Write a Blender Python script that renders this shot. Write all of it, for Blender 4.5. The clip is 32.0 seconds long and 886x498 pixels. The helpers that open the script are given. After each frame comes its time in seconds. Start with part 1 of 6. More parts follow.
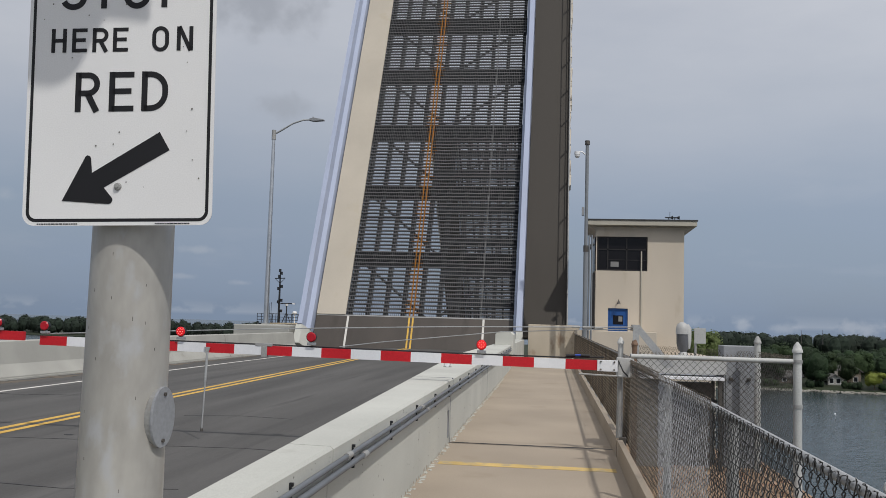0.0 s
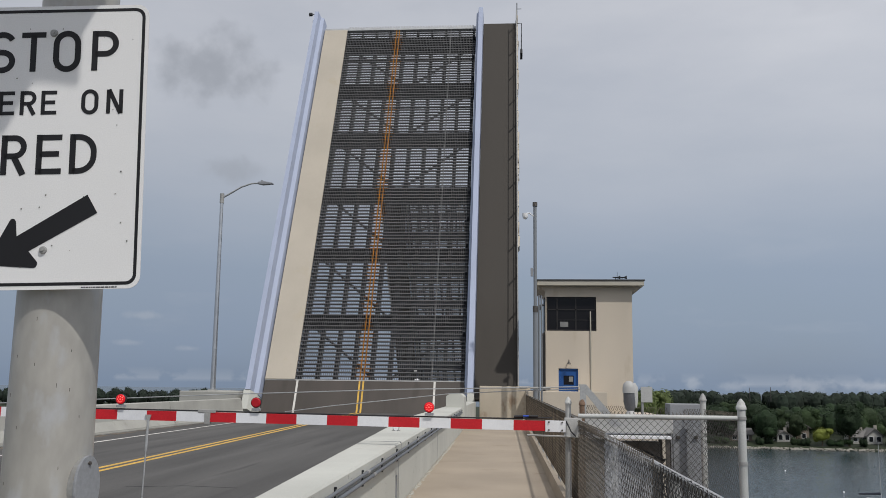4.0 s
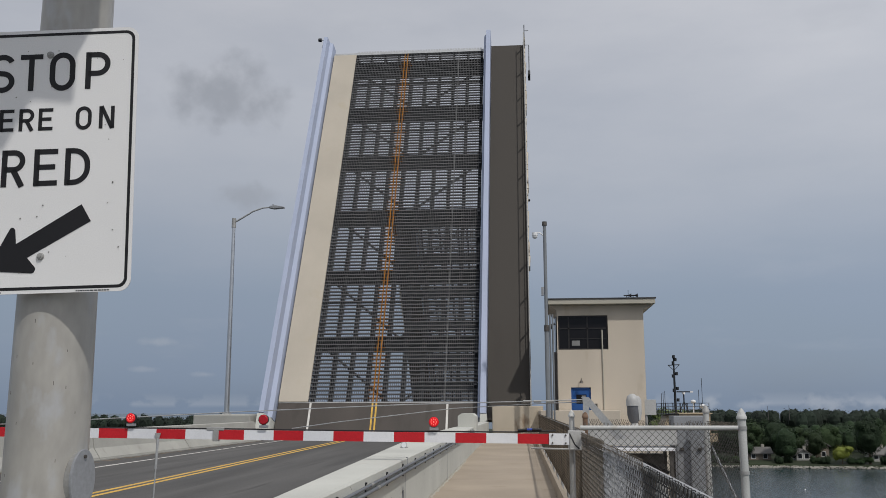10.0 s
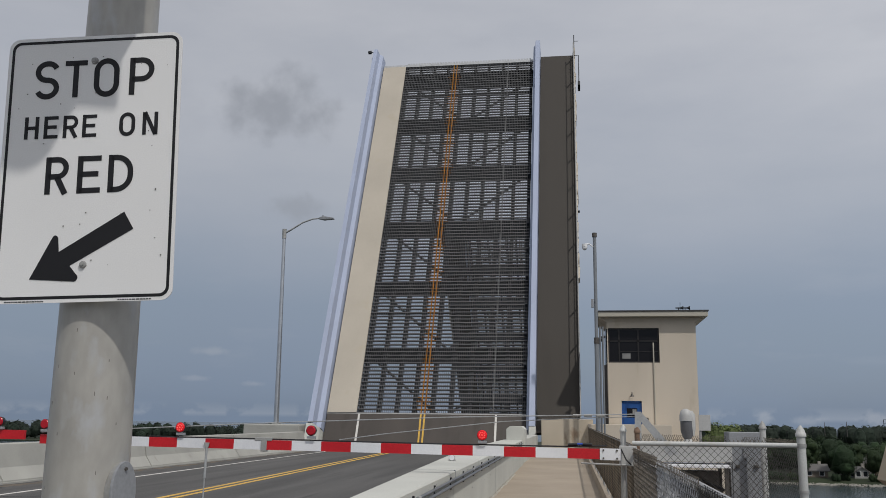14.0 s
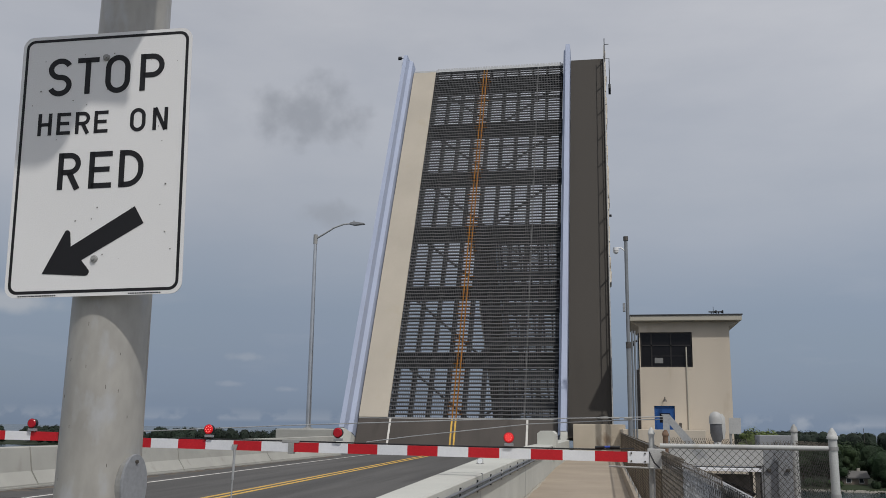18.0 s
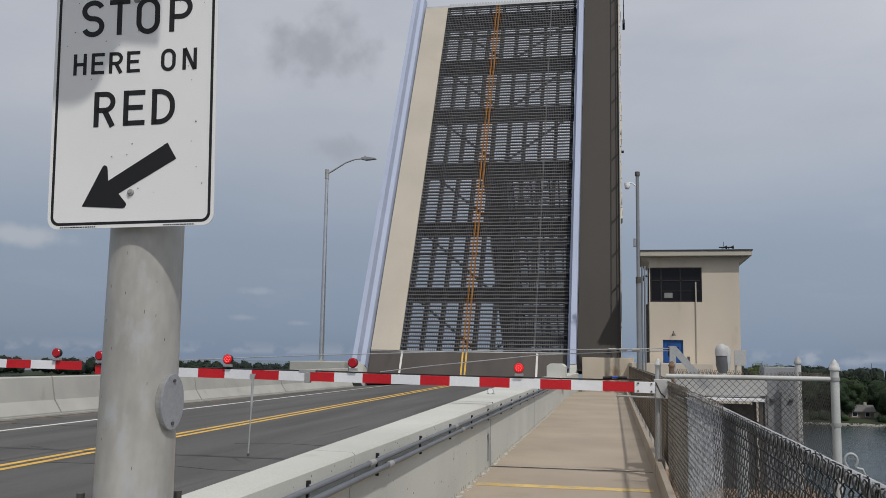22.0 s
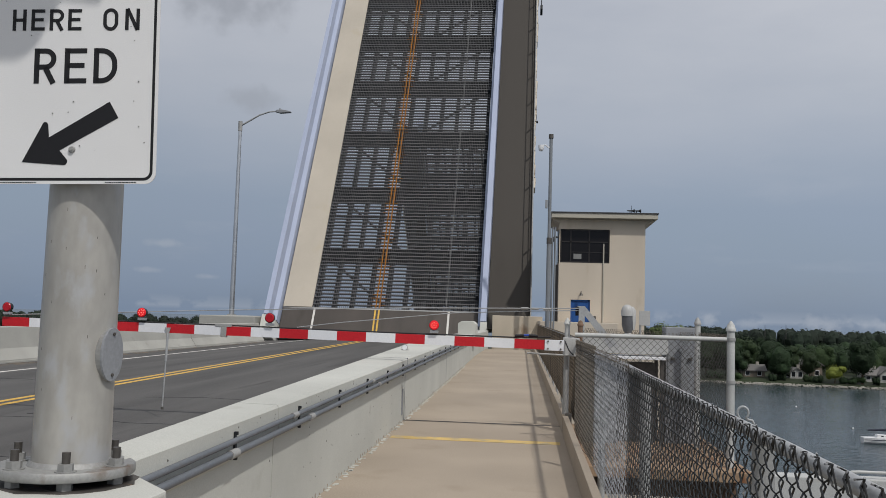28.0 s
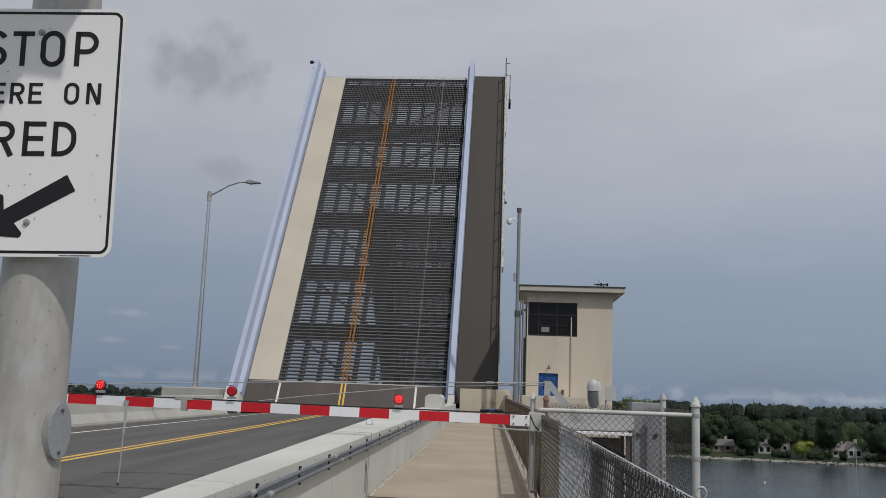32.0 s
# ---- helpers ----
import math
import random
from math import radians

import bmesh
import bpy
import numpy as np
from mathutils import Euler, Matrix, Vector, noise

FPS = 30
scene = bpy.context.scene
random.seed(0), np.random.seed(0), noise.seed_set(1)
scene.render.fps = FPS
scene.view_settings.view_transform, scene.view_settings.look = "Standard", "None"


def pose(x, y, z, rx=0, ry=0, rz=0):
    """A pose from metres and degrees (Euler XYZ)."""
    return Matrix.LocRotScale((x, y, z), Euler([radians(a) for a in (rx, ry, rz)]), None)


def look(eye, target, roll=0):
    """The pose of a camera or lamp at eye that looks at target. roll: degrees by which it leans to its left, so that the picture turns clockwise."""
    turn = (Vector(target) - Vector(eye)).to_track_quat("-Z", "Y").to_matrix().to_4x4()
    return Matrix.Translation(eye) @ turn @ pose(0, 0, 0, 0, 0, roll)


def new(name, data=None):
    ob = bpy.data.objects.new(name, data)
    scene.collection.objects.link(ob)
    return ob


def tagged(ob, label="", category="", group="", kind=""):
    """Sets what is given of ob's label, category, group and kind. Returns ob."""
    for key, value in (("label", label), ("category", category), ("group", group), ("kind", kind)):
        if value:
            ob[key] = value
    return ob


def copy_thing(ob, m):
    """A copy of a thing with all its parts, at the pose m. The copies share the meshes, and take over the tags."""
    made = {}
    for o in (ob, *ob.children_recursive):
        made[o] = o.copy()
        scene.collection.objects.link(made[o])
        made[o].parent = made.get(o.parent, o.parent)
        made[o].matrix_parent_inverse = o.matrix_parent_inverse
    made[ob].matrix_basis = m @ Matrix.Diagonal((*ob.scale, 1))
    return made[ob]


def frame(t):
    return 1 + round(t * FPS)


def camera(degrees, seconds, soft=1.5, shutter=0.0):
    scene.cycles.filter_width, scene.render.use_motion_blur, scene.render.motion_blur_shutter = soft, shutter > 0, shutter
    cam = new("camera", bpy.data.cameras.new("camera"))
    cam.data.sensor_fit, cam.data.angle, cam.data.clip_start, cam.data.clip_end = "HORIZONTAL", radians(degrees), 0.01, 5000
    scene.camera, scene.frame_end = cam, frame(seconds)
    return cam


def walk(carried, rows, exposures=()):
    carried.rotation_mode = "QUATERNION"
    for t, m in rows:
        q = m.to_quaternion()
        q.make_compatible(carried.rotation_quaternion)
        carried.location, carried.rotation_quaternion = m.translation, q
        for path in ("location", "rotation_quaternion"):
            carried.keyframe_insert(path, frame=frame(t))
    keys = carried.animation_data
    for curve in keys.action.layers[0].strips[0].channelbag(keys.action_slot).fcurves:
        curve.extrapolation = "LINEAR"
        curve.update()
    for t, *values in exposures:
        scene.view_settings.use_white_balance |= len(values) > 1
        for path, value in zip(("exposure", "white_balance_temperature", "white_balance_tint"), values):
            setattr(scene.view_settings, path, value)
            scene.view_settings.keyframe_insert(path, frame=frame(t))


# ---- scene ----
cam = camera(52.0, 32.0, soft=0.8)
EXPOSURES = [(0.0, -0.12), (3.5, -0.12), (6.0, -0.22), (11.0, -0.24), (13.0, -0.32), (14.5, -0.31), (17.0, -0.27), (18.0, -0.31), (19.0, -0.24), (20.0, -0.15), (24.0, -0.20), (28.0, -0.19), (30.0, -0.22), (32.0, -0.27)]
PATH = [
    (0, (-0.159, 0.026, 1.681), (-0.428, 2.002, 1.839), 1.6),
    (0.5, (-0.163, 0.012, 1.685), (-0.387, 1.994, 1.833), 1.6),
    (1, (-0.146, 0.018, 1.67), (-0.328, 2.005, 1.815), 1.3),
    (1.5, (-0.117, 0.013, 1.662), (-0.279, 2.002, 1.806), 1.0),
    (2, (-0.106, 0.034, 1.662), (-0.265, 2.023, 1.803), 0.9),
    (2.5, (-0.101, 0.063, 1.659), (-0.265, 2.049, 1.828), 0.7),
    (3, (-0.094, 0.052, 1.669), (-0.259, 2.033, 1.889), 0.6),
    (3.5, (-0.083, 0.018, 1.676), (-0.249, 1.993, 1.941), 0.6),
    (5.5, (-0.154, 0.086, 1.664), (-0.3, 2.055, 1.988), 0.9),
    (6, (-0.105, 0.075, 1.628), (-0.253, 2.047, 1.926), 1.0),
    (6.5, (0.017, 0.02, 1.595), (-0.144, 1.997, 1.852), 0.9),
    (7, (0.009, 0.077, 1.611), (-0.151, 2.055, 1.863), 0.8),
    (7.5, (0.009, 0.064, 1.61), (-0.148, 2.041, 1.872), 0.7),
    (8, (0.03, -0.021, 1.595), (-0.129, 1.953, 1.875), 0.4),
    (8.5, (0.059, -0.115, 1.576), (-0.106, 1.856, 1.871), 0.0),
    (9, (0.062, -0.127, 1.574), (-0.113, 1.841, 1.888), -0.1),
    (9.5, (0.069, -0.138, 1.571), (-0.116, 1.826, 1.901), -0.1),
    (10, (0.071, -0.135, 1.571), (-0.121, 1.826, 1.915), -0.1),
    (10.5, (0.073, -0.142, 1.566), (-0.124, 1.817, 1.919), -0.1),
    (11, (0.075, -0.151, 1.563), (-0.126, 1.806, 1.921), -0.1),
    (11.5, (0.086, -0.179, 1.551), (-0.121, 1.777, 1.915), -0.2),
    (12, (0.088, -0.168, 1.555), (-0.126, 1.786, 1.923), -0.2),
    (12.5, (0.102, -0.186, 1.549), (-0.124, 1.766, 1.922), -0.0),
    (13, (0.094, -0.149, 1.563), (-0.145, 1.801, 1.938), 0.1),
    (13.5, (0.079, -0.105, 1.57), (-0.183, 1.841, 1.949), 0.3),
    (14, (0.058, -0.015, 1.584), (-0.24, 1.928, 1.952), 0.6),
    (14.5, (0.068, 0.042, 1.587), (-0.269, 1.98, 1.944), 0.7),
    (16.5, (0.12, 0.017, 1.546), (-0.244, 1.948, 1.922), 0.7),
    (17, (0.123, 0.016, 1.547), (-0.241, 1.946, 1.928), 0.7),
    (17.5, (0.132, 0.021, 1.544), (-0.234, 1.948, 1.932), 0.7),
    (18, (0.138, 0.022, 1.543), (-0.229, 1.951, 1.922), 0.7),
    (18.5, (0.134, 0.034, 1.54), (-0.234, 1.969, 1.884), 0.7),
    (19, (0.119, 0.052, 1.544), (-0.249, 1.995, 1.844), 0.7),
    (19.5, (0.102, 0.04, 1.546), (-0.261, 1.989, 1.803), 0.7),
    (20, (0.127, -0.071, 1.521), (-0.228, 1.883, 1.753), 0.6),
    (20.5, (0.139, -0.135, 1.512), (-0.219, 1.82, 1.735), 0.7),
    (21, (0.151, -0.162, 1.508), (-0.217, 1.791, 1.731), 0.8),
    (21.5, (0.152, -0.17, 1.503), (-0.229, 1.78, 1.732), 0.8),
    (22, (0.157, -0.172, 1.503), (-0.236, 1.775, 1.741), 0.9),
    (22.5, (0.161, -0.181, 1.501), (-0.237, 1.763, 1.75), 1.0),
    (23, (0.167, -0.18, 1.502), (-0.232, 1.762, 1.762), 1.0),
    (23.5, (0.172, -0.188, 1.499), (-0.225, 1.754, 1.769), 1.0),
    (24, (0.172, -0.177, 1.505), (-0.225, 1.763, 1.779), 1.1),
    (24.5, (0.169, -0.17, 1.507), (-0.227, 1.771, 1.782), 1.1),
    (26.5, (0.172, -0.169, 1.512), (-0.186, 1.778, 1.797), 1.8),
    (27, (0.149, -0.239, 1.505), (-0.158, 1.72, 1.765), 1.9),
    (27.5, (0.056, -0.307, 1.504), (-0.181, 1.672, 1.669), 2.1),
    (28, (0.108, -0.385, 1.508), (-0.094, 1.6, 1.656), 1.7),
    (28.5, (0.165, -0.411, 1.499), (-0.026, 1.569, 1.706), 1.4),
    (29, (0.175, -0.392, 1.505), (-0.009, 1.583, 1.759), 1.3),
    (29.5, (0.169, -0.408, 1.51), (-0.011, 1.564, 1.789), 1.2),
    (30, (0.164, -0.418, 1.514), (-0.014, 1.553, 1.8), 1.2),
    (30.5, (0.162, -0.425, 1.516), (-0.014, 1.546, 1.808), 1.3),
    (31, (0.151, -0.397, 1.523), (-0.021, 1.573, 1.82), 1.5),
    (31.5, (0.151, -0.396, 1.525), (-0.014, 1.574, 1.826), 1.8),
    (32, (0.151, -0.383, 1.528), (0.013, 1.589, 1.835), 2.0),
]
walk(cam, [(t, look(eye, target, roll)) for t, eye, target, roll in PATH], EXPOSURES)

# ---- world, sun ----
SUN = Vector((0.48, -0.60, 1.0)).normalized()
world = bpy.data.worlds.new("world")
scene.world = world
world.use_nodes = True
wn, wl = world.node_tree.nodes, world.node_tree.links
bg = wn["Background"]
sky = wn.new("ShaderNodeTexSky")
sky.sky_type, sky.sun_disc = "NISHITA", False
sky.sun_elevation = math.asin(SUN.z)
sky.sun_rotation = math.atan2(SUN.x, SUN.y)
sky.air_density, sky.dust_density, sky.ozone_density = 1.0, 2.0, 1.5
tc = wn.new("ShaderNodeTexCoord")
mp = wn.new("ShaderNodeMapping")
mp.inputs["Scale"].default_value = (1.6, 1.6, 5.0)
wl.new(tc.outputs["Generated"], mp.inputs["Vector"])
cn = wn.new("ShaderNodeTexNoise")
cn.inputs["Scale"].default_value, cn.inputs["Detail"].default_value, cn.inputs["Roughness"].default_value = 1.7, 6.0, 0.55
wl.new(mp.outputs["Vector"], cn.inputs["Vector"])
cr = wn.new("ShaderNodeValToRGB")
cr.color_ramp.elements[0].position, cr.color_ramp.elements[1].position = 0.30, 0.75
cr.color_ramp.elements[0].color, cr.color_ramp.elements[1].color = (0.72, 0.72, 0.72, 1), (0.97, 0.97, 0.97, 1)
wl.new(cn.outputs["Fac"], cr.inputs["Fac"])
# the overcast layer thins towards the horizon, where bluer air and a line of low cumulus show
sep = wn.new("ShaderNodeSeparateXYZ")
wl.new(tc.outputs["Generated"], sep.inputs["Vector"])
hr = wn.new("ShaderNodeValToRGB")
hr.color_ramp.elements[0].position, hr.color_ramp.elements[1].position = 0.0, 0.42
hr.color_ramp.elements[0].color, hr.color_ramp.elements[1].color = (2.9, 3.75, 5.2, 1), (8.1, 8.25, 8.8, 1)
e = hr.color_ramp.elements.new(0.12)
e.color = (3.8, 4.55, 5.85, 1)
e = hr.color_ramp.elements.new(0.24)
e.color = (6.4, 6.75, 7.5, 1)
wl.new(sep.outputs["Z"], hr.inputs["Fac"])
mix = wn.new("ShaderNodeMixRGB")
wl.new(cr.outputs["Color"], mix.inputs["Fac"])
wl.new(sky.outputs["Color"], mix.inputs["Color1"])
wl.new(hr.outputs["Color"], mix.inputs["Color2"])
# small fair-weather clouds low over the horizon, and darker wisps higher up
def cloud(scale, vec_scale, lo, hi, band, color, amount, inp, detail=8):
    m2 = wn.new("ShaderNodeMapping")
    m2.inputs["Scale"].default_value = vec_scale
    wl.new(tc.outputs["Generated"], m2.inputs["Vector"])
    nz = wn.new("ShaderNodeTexNoise")
    nz.inputs["Scale"].default_value, nz.inputs["Detail"].default_value = scale, detail
    wl.new(m2.outputs["Vector"], nz.inputs["Vector"])
    r1, r2 = wn.new("ShaderNodeMapRange"), wn.new("ShaderNodeValToRGB")
    r1.inputs["From Min"].default_value, r1.inputs["From Max"].default_value = lo, hi
    wl.new(nz.outputs["Fac"], r1.inputs["Value"])
    r2.color_ramp.elements[0].color = r2.color_ramp.elements[1].color = (0, 0, 0, 1)
    r2.color_ramp.elements[0].position, r2.color_ramp.elements[1].position = band[0], band[3]
    for q2 in band[1:3]:
        r2.color_ramp.elements.new(q2).color = (1, 1, 1, 1)
    wl.new(sep.outputs["Z"], r2.inputs["Fac"])
    mm = wn.new("ShaderNodeMath")
    mm.operation = "MULTIPLY"
    wl.new(r1.outputs["Result"], mm.inputs[0])
    wl.new(r2.outputs["Color"], mm.inputs[1])
    m3 = wn.new("ShaderNodeMath")
    m3.operation = "MULTIPLY"
    m3.inputs[1].default_value = amount
    wl.new(mm.outputs["Value"], m3.inputs[0])
    x = wn.new("ShaderNodeMixRGB")
    wl.new(m3.outputs["Value"], x.inputs["Fac"])
    wl.new(inp, x.inputs["Color1"])
    x.inputs["Color2"].default_value = color
    return x.outputs["Color"]


out = cloud(1.0, (34, 34, 46), 0.47, 0.56, (-0.02, -0.008, 0.004, 0.016), (6.2, 6.6, 7.3, 1), 0.26, mix.outputs["Color"])
out = cloud(1.0, (9, 9, 36), 0.58, 0.78, (0.02, 0.05, 0.16, 0.25), (5.6, 6.0, 6.8, 1), 0.16, out)
out = cloud(1.0, (6, 6, 12), 0.60, 0.78, (0.14, 0.2, 0.4, 0.6), (4.4, 4.7, 5.4, 1), 0.25, out)


def puff(centre, rx, rz, color, amount, inp, grain=40.0):
    """One ragged cloud round a direction of the sky."""
    nodes = []
    for op, other in (("SUBTRACT", centre), ("MULTIPLY", (1 / rx, 1 / rx, 1 / rz)), ("LENGTH", None)):
        v = wn.new("ShaderNodeVectorMath")
        v.operation = op
        if other:
            v.inputs[1].default_value = other
        wl.new(nodes[-1].outputs[0] if nodes else tc.outputs["Generated"], v.inputs[0])
        nodes.append(v)
    nz = wn.new("ShaderNodeTexNoise")
    nz.inputs["Scale"].default_value, nz.inputs["Detail"].default_value = grain, 5
    wl.new(tc.outputs["Generated"], nz.inputs["Vector"])
    sub = wn.new("ShaderNodeMath")
    sub.operation = "MULTIPLY_ADD"
    sub.inputs[1].default_value = 1.5
    wl.new(nz.outputs["Fac"], sub.inputs[0])
    wl.new(nodes[-1].outputs["Value"], sub.inputs[2])
    mr = wn.new("ShaderNodeMapRange")
    mr.interpolation_type = "SMOOTHSTEP"
    mr.inputs["From Min"].default_value, mr.inputs["From Max"].default_value = 1.75, 0.85
    mr.inputs["To Min"].default_value, mr.inputs["To Max"].default_value = 0.0, amount
    wl.new(sub.outputs["Value"], mr.inputs["Value"])
    x = wn.new("ShaderNodeMixRGB")
    wl.new(mr.outputs["Result"], x.inputs["Fac"])
    wl.new(inp, x.inputs["Color1"])
    x.inputs["Color2"].default_value = color
    return x.outputs["Color"]


# grey wisps under the layer, pale puffs low down, cumulus tops over the far shore
for centre, rx, rz, color, amount, grain in (
        ((-0.317, 0.890, 0.326), 0.080, 0.046, (4.2, 4.5, 5.1, 1), 0.78, 38),
        ((-0.304, 0.926, 0.225), 0.036, 0.018, (4.4, 4.75, 5.4, 1), 0.6, 50),
        ((-0.590, 0.800, 0.116), 0.060, 0.016, (6.3, 6.6, 7.1, 1), 0.7, 30),
        ((-0.387, 0.920, 0.068), 0.024, 0.006, (5.2, 5.7, 6.5, 1), 0.45, 60),
        ((-0.400, 0.915, 0.040), 0.018, 0.004, (5.0, 5.5, 6.4, 1), 0.4, 70),
        ((-0.345, 0.938, 0.035), 0.016, 0.004, (5.0, 5.5, 6.4, 1), 0.4, 70),
        ((0.290, 0.957, 0.004), 0.034, 0.011, (6.0, 6.3, 6.9, 1), 0.40, 95),
        ((0.184, 0.983, 0.003), 0.010, 0.009, (5.8, 6.2, 6.8, 1), 0.40, 95),
        ((0.222, 0.975, 0.002), 0.022, 0.007, (5.6, 6.0, 6.7, 1), 0.36, 90),
        ((0.350, 0.937, 0.003), 0.036, 0.009, (5.6, 6.0, 6.7, 1), 0.36, 90)):
    out = puff(centre, rx, rz, color, amount, out, grain)
# the layer is thinner, and brighter, towards the sun's side
side = wn.new("ShaderNodeMapRange")
side.inputs["From Min"].default_value, side.inputs["From Max"].default_value = -0.4, 0.4
side.inputs["To Min"].default_value, side.inputs["To Max"].default_value = 0.95, 1.07
wl.new(sep.outputs["X"], side.inputs["Value"])
tint = wn.new("ShaderNodeMixRGB")
tint.blend_type = "MULTIPLY"
tint.inputs["Fac"].default_value = 1.0
wl.new(out, tint.inputs["Color1"])
wl.new(side.outputs["Result"], tint.inputs["Color2"])
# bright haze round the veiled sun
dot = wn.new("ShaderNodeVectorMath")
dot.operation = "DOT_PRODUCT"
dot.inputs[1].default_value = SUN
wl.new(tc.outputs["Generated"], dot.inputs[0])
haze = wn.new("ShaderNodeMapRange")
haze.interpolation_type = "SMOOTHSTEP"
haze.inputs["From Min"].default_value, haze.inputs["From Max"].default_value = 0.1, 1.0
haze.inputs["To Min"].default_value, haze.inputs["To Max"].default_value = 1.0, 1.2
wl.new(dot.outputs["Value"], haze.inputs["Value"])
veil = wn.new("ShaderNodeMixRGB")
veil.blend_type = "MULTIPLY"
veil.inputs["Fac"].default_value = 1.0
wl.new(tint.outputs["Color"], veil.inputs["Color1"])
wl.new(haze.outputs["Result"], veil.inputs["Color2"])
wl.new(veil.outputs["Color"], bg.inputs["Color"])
bg.inputs["Strength"].default_value = 0.085
sun = new("sun", bpy.data.lights.new("sun", "SUN"))
sun.data.energy, sun.data.angle, sun.data.color = 2.6, radians(1.2), (1.0, 0.965, 0.915)
sun.matrix_world = look(SUN * 100, (0, 0, 0))


# ---- materials ----
def mat(name, color, rough=0.7, metal=0.0, scale=6.0, vary=0.25, bump=0.1, fine=60.0, spec=0.4, stain=None, stain_at=0.62, rand=0.0, stretch=(1, 1, 1)):
    """A surface with variation at two scales, fine relief and optional stains."""
    m = bpy.data.materials.new(name)
    m.use_nodes = True
    n, l = m.node_tree.nodes, m.node_tree.links
    b = n["Principled BSDF"]
    b.inputs["Roughness"].default_value, b.inputs["Metallic"].default_value = rough, metal
    b.inputs["Specular IOR Level"].default_value = spec
    co = n.new("ShaderNodeTexCoord")
    ma = n.new("ShaderNodeMapping")
    ma.inputs["Scale"].default_value = stretch
    l.new(co.outputs["Object"], ma.inputs["Vector"])
    big, small = n.new("ShaderNodeTexNoise"), n.new("ShaderNodeTexNoise")
    for t, s, d in ((big, scale * 0.25, 5), (small, fine, 3)):
        t.inputs["Scale"].default_value, t.inputs["Detail"].default_value = s, d
        l.new(ma.outputs["Vector"], t.inputs["Vector"])
    r = n.new("ShaderNodeValToRGB")
    c = Vector(color)
    r.color_ramp.elements[0].position, r.color_ramp.elements[1].position = 0.3, 0.72
    r.color_ramp.elements[0].color, r.color_ramp.elements[1].color = (*(c * (1 - vary)), 1), (*(c * (1 + vary * 0.6)), 1)
    l.new(big.outputs["Fac"], r.inputs["Fac"])
    x = n.new("ShaderNodeMixRGB")
    x.blend_type = "OVERLAY"
    x.inputs["Fac"].default_value = 0.22
    l.new(r.outputs["Color"], x.inputs["Color1"])
    l.new(small.outputs["Fac"], x.inputs["Color2"])
    out = x.outputs["Color"]
    if stain:
        s = n.new("ShaderNodeTexNoise")
        s.inputs["Scale"].default_value, s.inputs["Detail"].default_value = scale * 0.6, 8
        l.new(ma.outputs["Vector"], s.inputs["Vector"])
        sr = n.new("ShaderNodeValToRGB")
        sr.color_ramp.elements[0].position, sr.color_ramp.elements[1].position = stain_at, stain_at + 0.12
        l.new(s.outputs["Fac"], sr.inputs["Fac"])
        sx = n.new("ShaderNodeMixRGB")
        l.new(sr.outputs["Color"], sx.inputs["Fac"])
        l.new(out, sx.inputs["Color1"])
        sx.inputs["Color2"].default_value = (*stain, 1)
        out = sx.outputs["Color"]
    if rand:
        oi = n.new("ShaderNodeObjectInfo")
        hs = n.new("ShaderNodeHueSaturation")
        mr = n.new("ShaderNodeMapRange")
        mr.inputs["To Min"].default_value, mr.inputs["To Max"].default_value = 1 - rand, 1 + rand
        l.new(oi.outputs["Random"], mr.inputs["Value"])
        l.new(mr.outputs["Result"], hs.inputs["Value"])
        l.new(out, hs.inputs["Color"])
        out = hs.outputs["Color"]
    l.new(out, b.inputs["Base Color"])
    rr = n.new("ShaderNodeMapRange")
    rr.inputs["To Min"].default_value, rr.inputs["To Max"].default_value = max(0.03, rough - 0.12), min(1, rough + 0.12)
    l.new(big.outputs["Fac"], rr.inputs["Value"])
    l.new(rr.outputs["Result"], b.inputs["Roughness"])
    if bump:
        bu = n.new("ShaderNodeBump")
        bu.inputs["Strength"].default_value, bu.inputs["Distance"].default_value = bump, 0.02
        l.new(small.outputs["Fac"], bu.inputs["Height"])
        l.new(bu.outputs["Normal"], b.inputs["Normal"])
    return m


def glow(name, color, strength):
    m = mat(name, color, 0.3, vary=0.05, bump=0)
    b = m.node_tree.nodes["Principled BSDF"]
    b.inputs["Emission Color"].default_value = (*color, 1)
    b.inputs["Emission Strength"].default_value = strength
    return m


